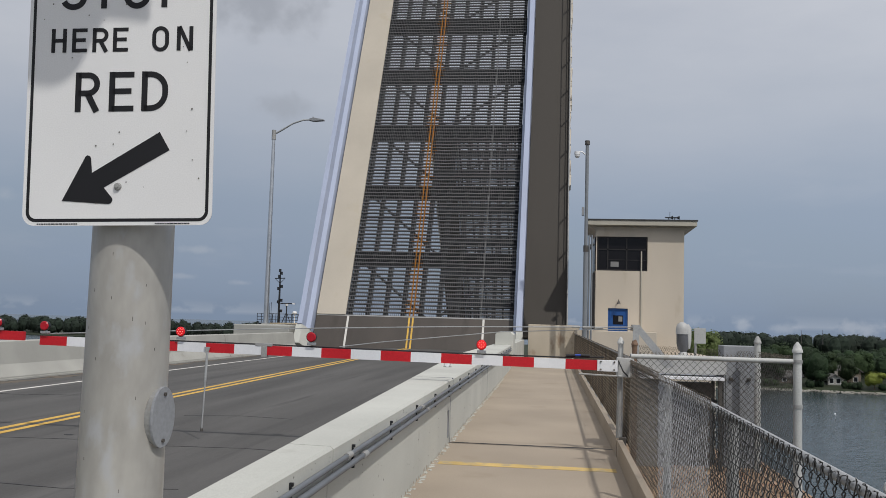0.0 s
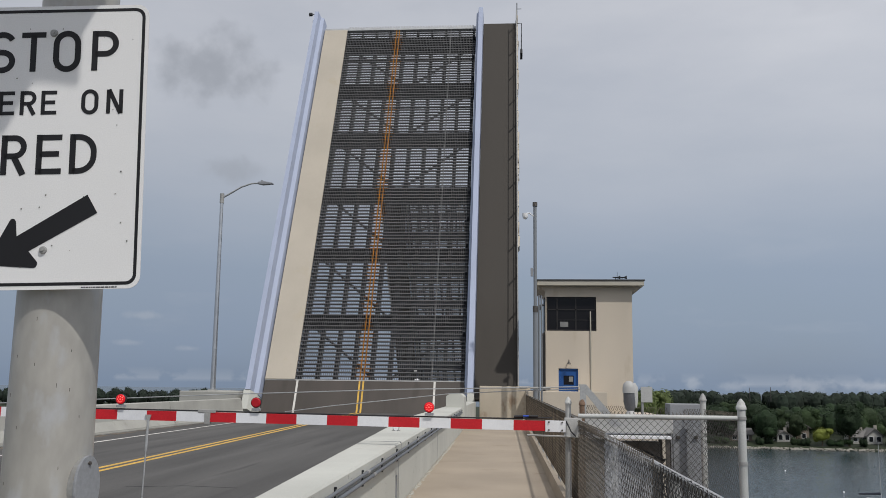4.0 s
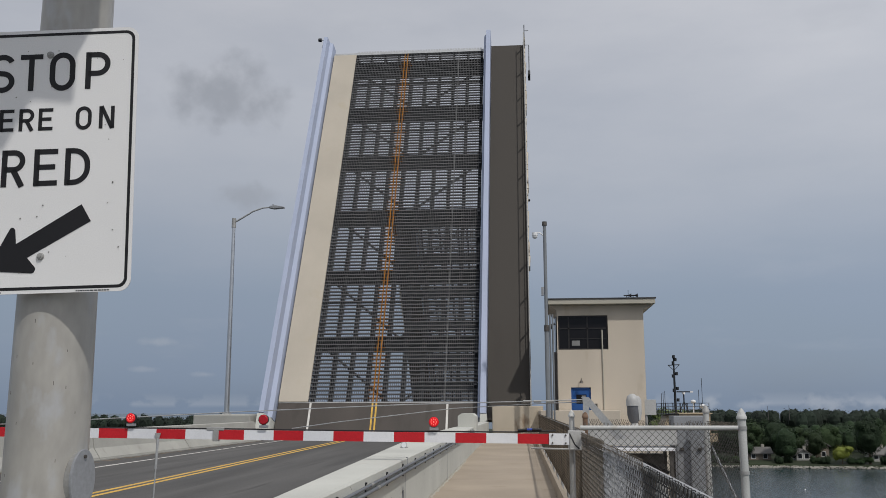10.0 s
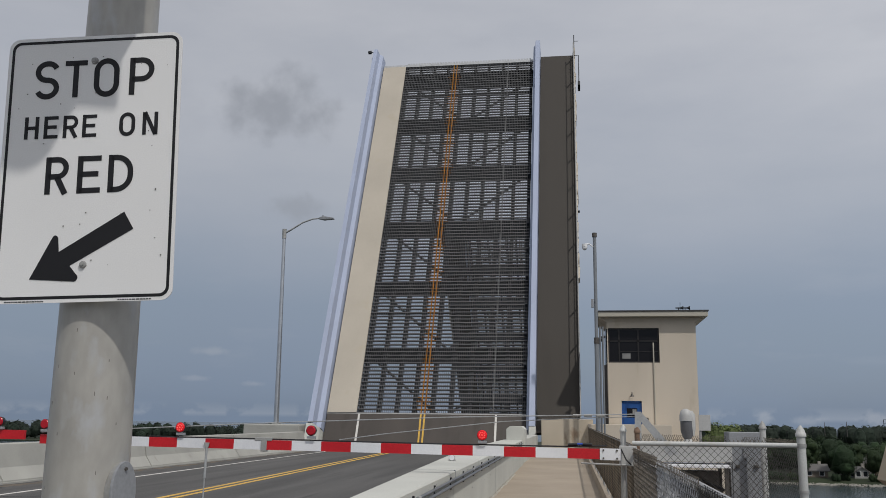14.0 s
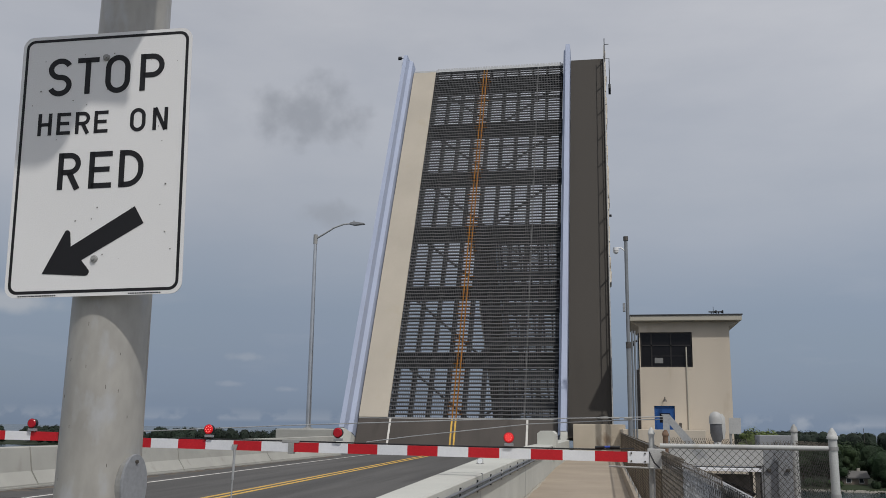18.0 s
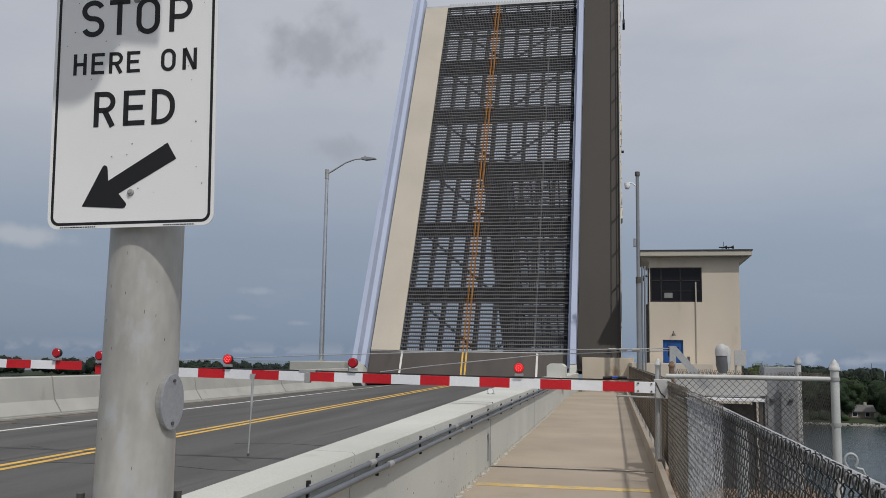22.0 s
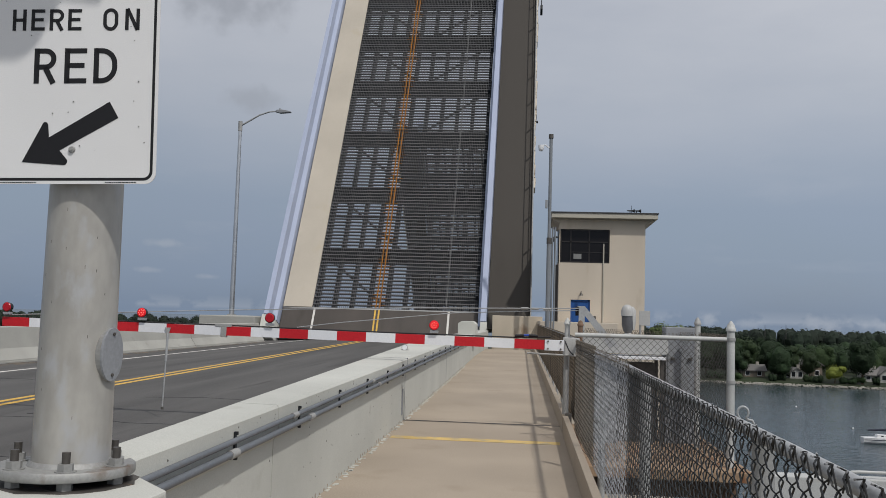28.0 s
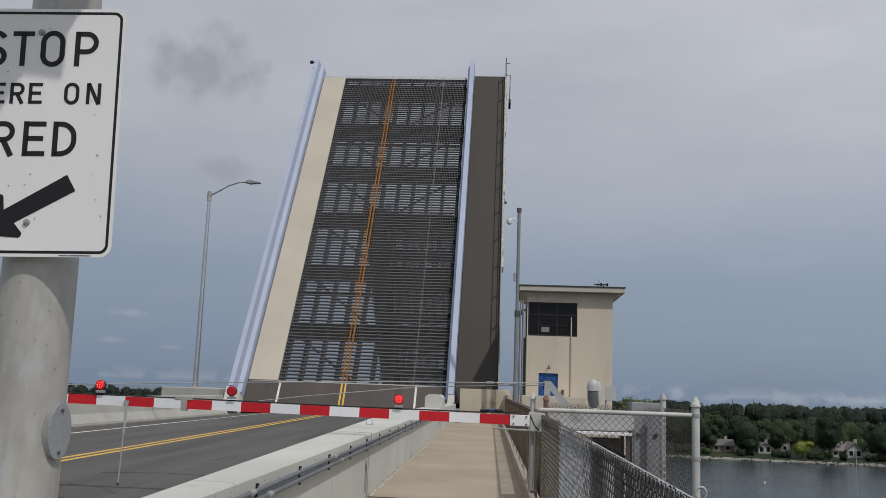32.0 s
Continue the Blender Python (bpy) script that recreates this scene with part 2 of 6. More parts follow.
M = dict(
    concrete=mat("concrete", (0.375, 0.370, 0.338), 0.88, scale=3, vary=0.15, bump=0.12, fine=110, stain=(0.29, 0.28, 0.25), stain_at=0.64),
    capstone=mat("pale_concrete", (0.480, 0.482, 0.442), 0.88, scale=3, vary=0.12, bump=0.10, fine=130, stain=(0.35, 0.34, 0.30), stain_at=0.66),
    walkway=mat("walkway_concrete", (0.345, 0.289, 0.225), 0.9, scale=2, vary=0.15, bump=0.15, stain=(0.29, 0.24, 0.183), stain_at=0.6),
    asphalt=mat("asphalt", (0.089, 0.0862, 0.083), 0.9, scale=5.0, vary=0.36, bump=0.3, fine=90, stain=(0.064, 0.062, 0.060), stain_at=0.58, stretch=(1, 0.06, 1)),
    yellow=mat("yellow_paint", (0.62, 0.38, 0.07), 0.7, scale=8, vary=0.2, stain=(0.30, 0.22, 0.10), stain_at=0.64),
    white_line=mat("white_line_paint", (0.62, 0.60, 0.56), 0.75, scale=8, vary=0.2, stain=(0.3, 0.29, 0.28), stain_at=0.64),
    galv=mat("galvanized_steel", (0.37, 0.38, 0.385), 0.58, 0.25, scale=14, vary=0.18, bump=0.05, fine=40),
    worn_white_line=mat("worn_white_line", (0.15, 0.15, 0.148), 0.8, scale=6, vary=0.3, bump=0, stain=(0.11, 0.11, 0.11), stain_at=0.45),
    worn_yellow=mat("worn_stop_line_paint", (0.55, 0.39, 0.14), 0.8, scale=9, vary=0.2, stain=(0.38, 0.31, 0.19), stain_at=0.5),
    post_white=mat("pale_post_zinc", (0.44, 0.445, 0.43), 0.6, 0.05, scale=8, vary=0.15, bump=0.03, stain=(0.38, 0.36, 0.32), stain_at=0.62),
    galv_dull=mat("dull_galvanized_steel", (0.33, 0.33, 0.32), 0.65, 0.2, scale=10, vary=0.2, bump=0.08, stain=(0.24, 0.19, 0.14), stain_at=0.72),
    bright_galv=mat("bright_galvanized_shaft", (0.55, 0.56, 0.57), 0.32, 0.8, scale=6, vary=0.12, bump=0.02),
    conduit_grey=mat("weathered_conduit", (0.155, 0.168, 0.185), 0.55, 0.2, scale=10, vary=0.2, bump=0.04, stain=(0.13, 0.13, 0.13), stain_at=0.66),
    flange=mat("weathered_base_steel", (0.30, 0.30, 0.29), 0.6, 0.3, scale=12, vary=0.25, bump=0.06, stain=(0.16, 0.12, 0.09), stain_at=0.6),
    pole_steel=mat("pole_steel", (0.365, 0.352, 0.322), 0.38, 0.12, scale=17, vary=0.17, bump=0.004, fine=22, spec=0.6, stain=(0.390, 0.394, 0.398), stain_at=0.54, stretch=(1, 1, 0.45)),
    bolt=mat("dark_bolt_steel", (0.12, 0.11, 0.10), 0.55, 0.6, scale=40, vary=0.3, stain=(0.22, 0.13, 0.07), stain_at=0.66),
    sign_white=mat("retroreflective_white", (0.70, 0.70, 0.695), 0.42, scale=5, vary=0.05, bump=0.02, fine=220),
    black=mat("sign_black", (0.0048, 0.0048, 0.0066), 0.6, vary=0.1, bump=0),
    red=mat("red_sheeting", (0.50, 0.012, 0.02), 0.45, scale=6, vary=0.12, bump=0.02),
    arm_white=mat("white_sheeting", (0.72, 0.73, 0.75), 0.45, scale=6, vary=0.08, bump=0.02, stain=(0.55, 0.55, 0.54), stain_at=0.7),
    lamp_red=mat("red_lens", (0.40, 0.01, 0.02), 0.25, vary=0.1, bump=0),
    lamp_lit=glow("lit_red_lens", (0.7, 0.010, 0.018), 0.18),
    led=glow("red_led", (1.0, 0.22, 0.18), 1.2),
    grid=mat("weathered_grating", (0.086, 0.086, 0.088), 0.6, 0.15, scale=2, vary=0.25, bump=0.03, stain=(0.07, 0.066, 0.058), stain_at=0.62),
    beam=mat("painted_beam_steel", (0.045, 0.050, 0.058), 0.6, 0.1, scale=1.5, vary=0.2, bump=0.02),
    deck_beige=mat("concrete_filled_deck", (0.45, 0.405, 0.335), 0.85, scale=1.2, vary=0.1, bump=0.15, stain=(0.42, 0.37, 0.29), stain_at=0.62),
    deck_brown=mat("brown_coated_deck", (0.064, 0.054, 0.046), 0.58, scale=2.0, vary=0.3, bump=0.15, stain=(0.048, 0.04, 0.033), stain_at=0.56, stretch=(1, 0.3, 1)),
    walk_leaf=mat("coated_walk_deck", (0.054, 0.048, 0.041), 0.85, scale=1.0, vary=0.1, bump=0.1, stain=(0.046, 0.041, 0.035), stain_at=0.6, stretch=(1, 0.2, 1)),
    steel_blue=mat("pale_blue_steel_paint", (0.34, 0.385, 0.50), 0.6, 0.0, scale=2, vary=0.07, bump=0.03),
    stucco=mat("cream_stucco", (0.53, 0.465, 0.38), 0.9, scale=2.0, vary=0.12, bump=0.1, fine=60, stain=(0.44, 0.375, 0.285), stain_at=0.6, stretch=(1, 1, 0.35)),
    step_concrete=mat("stained_step_concrete", (0.46, 0.40, 0.315), 0.9, scale=3, vary=0.16, bump=0.2, stain=(0.27, 0.20, 0.14), stain_at=0.58, stretch=(1, 1, 0.5)),
    pole_grey=mat("grey_pole_paint", (0.20, 0.215, 0.23), 0.55, 0.1, scale=4, vary=0.15, bump=0.02),
    window_notice=mat("notice_behind_glass", (0.20, 0.20, 0.195), 0.6, vary=0.2, bump=0),
    fascia=mat("painted_fascia", (0.42, 0.395, 0.33), 0.7, scale=2, vary=0.1),
    roofing=mat("dark_roofing", (0.05, 0.05, 0.052), 0.8, scale=3, vary=0.2),
    dark_frame=mat("dark_bronze_frame", (0.022, 0.02, 0.02), 0.5, 0.2, vary=0.1, bump=0),
    blue_door=mat("blue_door_paint", (0.014, 0.075, 0.26), 0.45, scale=4, vary=0.12, bump=0.03),
    wire_black=mat("dark_twisted_wire", (0.022, 0.022, 0.021), 0.5, 0.2, scale=40, vary=0.4, bump=0),
    wire_near=mat("dark_coated_fence_wire", (0.030, 0.031, 0.030), 0.40, 0.2, scale=40, vary=0.5, bump=0, stain=(0.22, 0.215, 0.20), stain_at=0.62),
    wire_tan=mat("stained_fence_wire", (0.135, 0.116, 0.092), 0.55, 0.2, scale=40, vary=0.5, bump=0, stain=(0.04, 0.034, 0.028), stain_at=0.54),
    rust_bleed=mat("rust_bleed_on_bars", (0.160, 0.070, 0.018), 0.9, scale=5, vary=0.35, bump=0, spec=0.1, stain=(0.10, 0.065, 0.035), stain_at=0.55),
    rust_line=mat("worn_line_paint_on_grating", (0.285, 0.120, 0.018), 0.85, scale=6, vary=0.3, bump=0, spec=0.15, stain=(0.14, 0.065, 0.02), stain_at=0.54),
    wire_dark=mat("weathered_fence_wire", (0.062, 0.059, 0.053), 0.55, 0.4, scale=20, vary=0.4, bump=0, stain=(0.034, 0.028, 0.023), stain_at=0.58),
    wire_rust=mat("rusty_fence_wire", (0.13, 0.103, 0.074), 0.75, 0.1, scale=6, vary=0.5, bump=0, stain=(0.05, 0.034, 0.024), stain_at=0.56),
    flaking=mat("flaking_pale_paint", (0.52, 0.47, 0.39), 0.8, scale=4, vary=0.2, bump=0.2, stain=(0.075, 0.05, 0.035), stain_at=0.58, stretch=(1, 0.6, 1)),
    wire_new=mat("bright_fence_wire", (0.33, 0.335, 0.34), 0.45, 0.3, scale=40, vary=0.5, bump=0, stain=(0.07, 0.07, 0.07), stain_at=0.54),
    dirt=mat("gutter_dirt", (0.135, 0.112, 0.088), 0.95, scale=9, vary=0.3, bump=0.2),
    rust=mat("rusty_steel", (0.20, 0.13, 0.09), 0.85, 0.2, scale=10, vary=0.35, bump=0.2, stain=(0.15, 0.075, 0.04), stain_at=0.58),
    rust_plate=mat("rust_stained_plate", (0.30, 0.205, 0.13), 0.85, 0.0, scale=8, vary=0.4, bump=0.2, stain=(0.19, 0.085, 0.04), stain_at=0.54),
    cabinet=mat("grey_cabinet", (0.26, 0.27, 0.285), 0.6, 0.1, scale=5, vary=0.12, bump=0.03),
    cast_grey=mat("cast_grey_plastic", (0.40, 0.40, 0.39), 0.5, scale=8, vary=0.1, bump=0.01),
    dark_glass=mat("smoked_lens", (0.10, 0.10, 0.105), 0.2, vary=0.1, bump=0, spec=0.6),
    rubber=mat("black_cable", (0.02, 0.02, 0.022), 0.6, vary=0.1, bump=0),
    blue_plug=mat("blue_plug", (0.02, 0.06, 0.35), 0.5, vary=0.1, bump=0),
    leaf_a=mat("foliage_dark", (0.0135, 0.031, 0.0092), 0.85, scale=0.5, vary=0.45, bump=0, fine=3, rand=0.3),
    leaf_b=mat("foliage_yellow", (0.16, 0.19, 0.025), 0.75, scale=0.5, vary=0.3, bump=0, fine=3),
    leaf_d=mat("foliage_light", (0.12, 0.16, 0.045), 0.75, scale=0.5, vary=0.3, bump=0, fine=3),
    leaf_c=mat("foliage_mid", (0.027, 0.050, 0.015), 0.85, scale=0.5, vary=0.35, bump=0, fine=3, rand=0.25),
    far_wood=mat("far_foliage", (0.013, 0.023, 0.014), 0.9, scale=0.08, vary=0.4, bump=0, fine=0.6),
    bark=mat("bark", (0.10, 0.075, 0.05), 0.9, scale=3, vary=0.3, bump=0.3),
    grass=mat("shore_grass", (0.018, 0.027, 0.010), 0.95, scale=0.4, vary=0.35, bump=0.2, fine=4),
    stone=mat("shore_stone", (0.34, 0.32, 0.28), 0.9, scale=1.5, vary=0.3, bump=0.3, fine=8, rand=0.2),
    siding=mat("pale_siding", (0.38, 0.375, 0.35), 0.7, scale=1, vary=0.08, bump=0.05, rand=0.15),
    siding_tan=mat("tan_siding", (0.17, 0.14, 0.11), 0.7, scale=1, vary=0.08, bump=0.05),
    shingle=mat("grey_shingle", (0.13, 0.125, 0.12), 0.9, scale=1.5, vary=0.2, bump=0.3, rand=0.2),
    window=mat("dark_window", (0.012, 0.014, 0.016), 0.15, vary=0.1, bump=0, spec=0.3),
    ship_tan=mat("tan_ship_paint", (0.50, 0.40, 0.27), 0.55, scale=1.2, vary=0.08, bump=0.03, stain=(0.36, 0.22, 0.12), stain_at=0.7),
    ship_dark=mat("dark_ship_steel", (0.02, 0.022, 0.025), 0.5, 0.2, vary=0.2, bump=0),
    ship_white=mat("white_ship_paint", (0.7, 0.7, 0.7), 0.4, vary=0.08, bump=0),
    navy=mat("navy_canvas", (0.012, 0.016, 0.03), 0.8, vary=0.2),
)

# glass
GLASS = bpy.data.materials.new("tinted_glass")
GLASS.use_nodes = True
gb = GLASS.node_tree.nodes["Principled BSDF"]
gb.inputs["Base Color"].default_value, gb.inputs["Roughness"].default_value = (0.010, 0.009, 0.010, 1), 0.08
gb.inputs["Specular IOR Level"].default_value = 0.22

# water: dark, wind-rippled
WATER = bpy.data.materials.new("lake_water")
WATER.use_nodes = True
n, l = WATER.node_tree.nodes, WATER.node_tree.links
b = n["Principled BSDF"]
b.inputs["Base Color"].default_value, b.inputs["Roughness"].default_value = (0.012, 0.029, 0.035, 1), 0.17
b.inputs["Specular IOR Level"].default_value = 0.5
co, ma = n.new("ShaderNodeTexCoord"), n.new("ShaderNodeMapping")
ma.inputs["Scale"].default_value = (0.5, 1.0, 1)
l.new(co.outputs["Object"], ma.inputs["Vector"])
w1, w2 = n.new("ShaderNodeTexNoise"), n.new("ShaderNodeTexNoise")
w1.inputs["Scale"].default_value, w1.inputs["Detail"].default_value = 1.1, 5
w2.inputs["Scale"].default_value, w2.inputs["Detail"].default_value = 0.03, 3
for w in (w1, w2):
    l.new(ma.outputs["Vector"], w.inputs["Vector"])
mu = n.new("ShaderNodeMath")
mu.operation = "MULTIPLY"
l.new(w1.outputs["Fac"], mu.inputs[0])
l.new(w2.outputs["Fac"], mu.inputs[1])
bu = n.new("ShaderNodeBump")
bu.inputs["Strength"].default_value, bu.inputs["Distance"].default_value = 0.9, 0.6
l.new(mu.outputs["Value"], bu.inputs["Height"])
l.new(bu.outputs["Normal"], b.inputs["Normal"])


# ---- building helpers ----
def box(bm, x0, x1, y0, y1, z0, z1, bevel=0.0, m=None):
    vs = [bm.verts.new((x, y, z)) for z in (z0, z1) for y in (y0, y1) for x in (x0, x1)]
    fs = [bm.faces.new([vs[i] for i in f]) for f in ((0, 2, 3, 1), (4, 5, 7, 6), (0, 1, 5, 4), (2, 6, 7, 3), (0, 4, 6, 2), (1, 3, 7, 5))]
    if m is not None:
        bmesh.ops.transform(bm, matrix=m, verts=vs)
    if bevel:
        es = list({e for f in fs for e in f.edges})
        bmesh.ops.bevel(bm, geom=es, offset=bevel, segments=2, affect="EDGES", profile=0.6)
    return bm


def ring_pts(p, d, r, seg, a0=0.0):
    d = d.normalized()
    u = d.orthogonal().normalized()
    v = d.cross(u)
    return [p + u * (r * math.cos(a0 + 2 * math.pi * i / seg)) + v * (r * math.sin(a0 + 2 * math.pi * i / seg)) for i in range(seg)]


def tube(bm, pts, radii, seg=10, caps=True):
    """A round bar along points; radii: one, or one for each point."""
    pts = [Vector(p) for p in pts]
    radii = radii if isinstance(radii, (list, tuple)) else [radii] * len(pts)
    d0 = (pts[1] - pts[0]).normalized()
    u = d0.orthogonal().normalized()
    rings = []
    for i, p in enumerate(pts):
        d = (pts[min(i + 1, len(pts) - 1)] - pts[max(i - 1, 0)]).normalized()
        u = (u - d * u.dot(d)).normalized()
        v = d.cross(u)
        rings.append([bm.verts.new(p + u * (radii[i] * math.cos(2 * math.pi * k / seg)) + v * (radii[i] * math.sin(2 * math.pi * k / seg))) for k in range(seg)])
    for a, b2 in zip(rings, rings[1:]):
        for k in range(seg):
            f = bm.faces.new((a[k], a[(k + 1) % seg], b2[(k + 1) % seg], b2[k]))
            f.smooth = seg > 7
    if caps:
        for f in (bm.faces.new(rings[0][::-1]), bm.faces.new(rings[-1])):
            for e2 in f.edges:
                e2.smooth = False
    return bm


def prism(bm, outline, axis, a, b2, bevel=0.0):
    """An outline of (u, v) swept along an axis: x: (y, z), y: (x, z), z: (x, y)."""
    def at(u, v, w):
        return {"x": (w, u, v), "y": (u, w, v), "z": (u, v, w)}[axis]
    lo = [bm.verts.new(at(u, v, a)) for u, v in outline]
    hi = [bm.verts.new(at(u, v, b2)) for u, v in outline]
    k = len(outline)
    fs = [bm.faces.new(lo), bm.faces.new(hi[::-1])]
    for i in range(k):
        fs.append(bm.faces.new((lo[i], hi[i], hi[(i + 1) % k], lo[(i + 1) % k])))
    bmesh.ops.recalc_face_normals(bm, faces=fs)
    if bevel:
        es = [e for e in {e for f in fs for e in f.edges}]
        bmesh.ops.bevel(bm, geom=es, offset=bevel, segments=2, affect="EDGES", profile=0.6)
    return bm


def ball(bm, p, r, sub=2, squash=(1, 1, 1)):
    g = bmesh.ops.create_icosphere(bm, subdivisions=sub, radius=r)
    for v in g["verts"]:
        v.co = Vector((v.co.x * squash[0] + p[0], v.co.y * squash[1] + p[1], v.co.z * squash[2] + p[2]))
        for f in v.link_faces:
            f.smooth = True
    return bm


def part(name, bm, material, parent=None, label="", kind=""):
    me = bpy.data.meshes.new(name)
    bm.normal_update()
    bm.to_mesh(me)
    bm.free()
    me.materials.append(M[material] if isinstance(material, str) else material)
    ob = new(name, me)
    ob.parent = parent
    if label or kind:
        tagged(ob, label, "", "", kind)
    return ob


def thing(name, label, category, at=(0, 0, 0), group="", kind=""):
    ob = new(name)
    ob.location = at
    ob.empty_display_size = 0.2
    return tagged(ob, label, category, group, kind)


B = bmesh.new


# ---- setting: water, road, walkway, parapets ----
bm = B()
box(bm, -3000, 3000, -2500, 2500, -14.5, -13.5)
tagged(part("water", bm, WATER), "dark rippled lake water under a grey sky", "water", kind="structure")

ROAD = -0.03


def road_z(x, y):
    """The carriageway climbs a little towards the leaf, less so at its far gutter."""
    return ROAD + 0.0059 * max(y - 10.7, -12.0) * min(1.0, max(0.0, (x + 13.4) / 4.4))


def road_x(x, y):
    """The carriageway's axis turns slightly across the plan."""
    return x - 0.0100 * (y - 10.7)


def road_strip(bm, x0, x1, y0, y1, lift, thick, step=6.0):
    k = max(1, int((y1 - y0) / step))
    rings = []
    for j in range(k + 1):
        y = y0 + (y1 - y0) * j / k
        a, c = road_x(x0, y), road_x(x1, y)
        rings.append((y, [(a, road_z(a, y) + lift - thick), (c, road_z(c, y) + lift - thick), (c, road_z(c, y) + lift), (a, road_z(a, y) + lift)]))
    loft(bm, rings)


def loft(bm, sections):
    """Closed (x, z) outlines at several y, joined into one body."""
    rings = [[bm.verts.new((x, y, z)) for x, z in o] for y, o in sections]
    k = len(rings[0])
    fs = [bm.faces.new(rings[0]), bm.faces.new(rings[-1][::-1])]
    for a, b2 in zip(rings, rings[1:]):
        for i in range(k):
            fs.append(bm.faces.new((a[i], b2[i], b2[(i + 1) % k], a[(i + 1) % k])))
    bmesh.ops.recalc_face_normals(bm, faces=fs)
    return bm


bm = B()
sections = []
for j in range(14):
    y = -30 + 77.2 * j / 13
    xs = (-13.9, -13.4, -11.5, -9.0, -5.0, -1.55 - 0.018 * max(y, 0.0))
    sections.append((y, [(x, road_z(x, y)) for x in xs] + [(x, ROAD - 0.75) for x in (xs[-1], xs[0])]))
loft(bm, sections)
road = tagged(part("road", bm, "asphalt"), "worn grey asphalt bridge roadway with cracks", "road", kind="structure")
for x, w, mt in ((-8.10, 0.12, "yellow"), (-7.84, 0.12, "yellow"), (-11.55, 0.12, "white_line")):
    bm = B()
    road_strip(bm, x - w / 2, x + w / 2, -30, 47.2, 0.004, 0.003)
    part("lane_line", bm, mt, road)
rnd = random.Random(12)
for pts in ([(-11.3, 11.3), (-9.5, 11.55), (-8.3, 11.35), (-6.0, 11.6), (-5.2, 11.35), (-4.2, 11.45), (-2.3, 11.2)],
            [(-12.6, 17.2), (-11.0, 17.0), (-9.6, 17.25), (-8.9, 17.1)], [(-7.2, 8.3), (-6.1, 8.6), (-5.0, 8.45), (-3.9, 8.7)], [(-6.4, 14.6), (-5.5, 14.9), (-4.6, 14.75)]):
    bm = B()
    for (x0, y0), (x1, y1) in zip(pts, pts[1:]):
        k = 5
        for i in range(k):
            xa, ya, xb, yb = x0 + (x1 - x0) * i / k, y0 + (y1 - y0) * i / k, x0 + (x1 - x0) * (i + 1) / k, y0 + (y1 - y0) * (i + 1) / k
            q = rnd.uniform(0.006, 0.016)
            z = max(road_z(xa, ya), road_z(xb, yb))
            prism(bm, [(xa, ya - q), (xb, yb - q), (xb, yb + q), (xa, ya + q)], "z", z - 0.004, z + 0.003)
    part("crack_seal", bm, "rubber", road)
bm = B()
for x, y, q in ((-11.4, 15.3, 0.10), (-9.1, 13.1, 0.07), (-6.9, 11.9, 0.06), (-10.4, 19.0, 0.08), (-5.7, 10.2, 0.05), (-12.9, 19.2, 0.16), (-12.8, 22.4, 0.12)):
    z = road_z(x, y)
    prism(bm, [(x + q * rnd.uniform(0.7, 1.6) * math.cos(a), y + q * rnd.uniform(0.4, 0.9) * math.sin(a)) for a in [6.283 * k / 9 for k in range(9)]], "z", z - 0.002, z + 0.005)
part("tar_spot", bm, "rubber", road, "small dark tar spots and litter on the asphalt", "stuff")

def walk_edge(y):
    """The outer edge of the walkway, which closes in towards the leaf."""
    return 0.62 - 0.0135 * max(0.0, y - 9.0)


bm = B()
for y0, y1 in ((-30, -3.0), (-2.98, 4.9), (4.92, 12.765), (12.8, 20.6), (20.62, 28.4), (28.42, 36.2), (36.22, 44.2)):
    prism(bm, [(-1.75 - 0.020 * max(y0, 0), y0), (walk_edge(y0), y0), (walk_edge(y1), y1), (-1.75 - 0.020 * max(y1, 0), y1)], "z", -0.45, 0.0, 0.008)
walkway = tagged(part("pavement", bm, "walkway"), "tan concrete pedestrian walkway slabs beside the road", "walkway", kind="structure")
bm = B()
prism(bm, [(-1.62, 10.80), (0.46, 10.80), (0.46, 11.04), (-1.62, 11.04)], "z", 0.001, 0.004)
part("stop_line", bm, "worn_yellow", walkway)
bm = B()
box(bm, -1.72, 0.55, 12.752, 12.812, -0.02, 0.0018)
part("joint_filler", bm, "rubber", walkway, "dark filler in the slab joint")

# parapet between road and walkway, in cast lengths with a thicker cap
parapet = thing("parapet", "pale concrete parapet with steel conduits between road and walkway", "parapet", kind="structure")
def x_in(y):
    return -1.47 - 0.018 * y


def x_out(y):
    return -1.57 - 0.055 * min(max(y, 2.0), 21.5)


def parapet_section(y):
    i, o = x_in(y), x_out(y)
    return [(o - 0.06, ROAD - 0.4), (i - 0.03, ROAD - 0.4), (i - 0.03, 0.655), (i, 0.69), (i, 0.868), (i - 0.018, 0.886), (o + 0.02, 0.89), (o, 0.872)]


for y0, y1 in ((-30, -2.0), (3.25, 5.60), (5.615, 12.78), (12.8, 20.6), (20.62, 28.4), (28.42, 33.9)):
    bm = B()
    k = max(1, int((y1 - y0) / 2.5))
    loft(bm, [(y0 + (y1 - y0) * j / k, parapet_section(y0 + (y1 - y0) * j / k)) for j in range(k + 1)])
    part("parapet_length", bm, "capstone", parapet)
for y, h in ((12.79, 0.66), (20.61, 0.66)):
    bm = B()
    box(bm, x_in(y) - 0.06, x_in(y) - 0.0285, y - 0.016, y + 0.016, -0.01, h)
    box(bm, x_out(y) + 0.02, x_in(y) + 0.0015, y - 0.014, y + 0.014, 0.70, 0.8895)
    part("joint_filler", bm, "conduit_grey", parapet, "grey filler in the parapet joint")
bm = B()
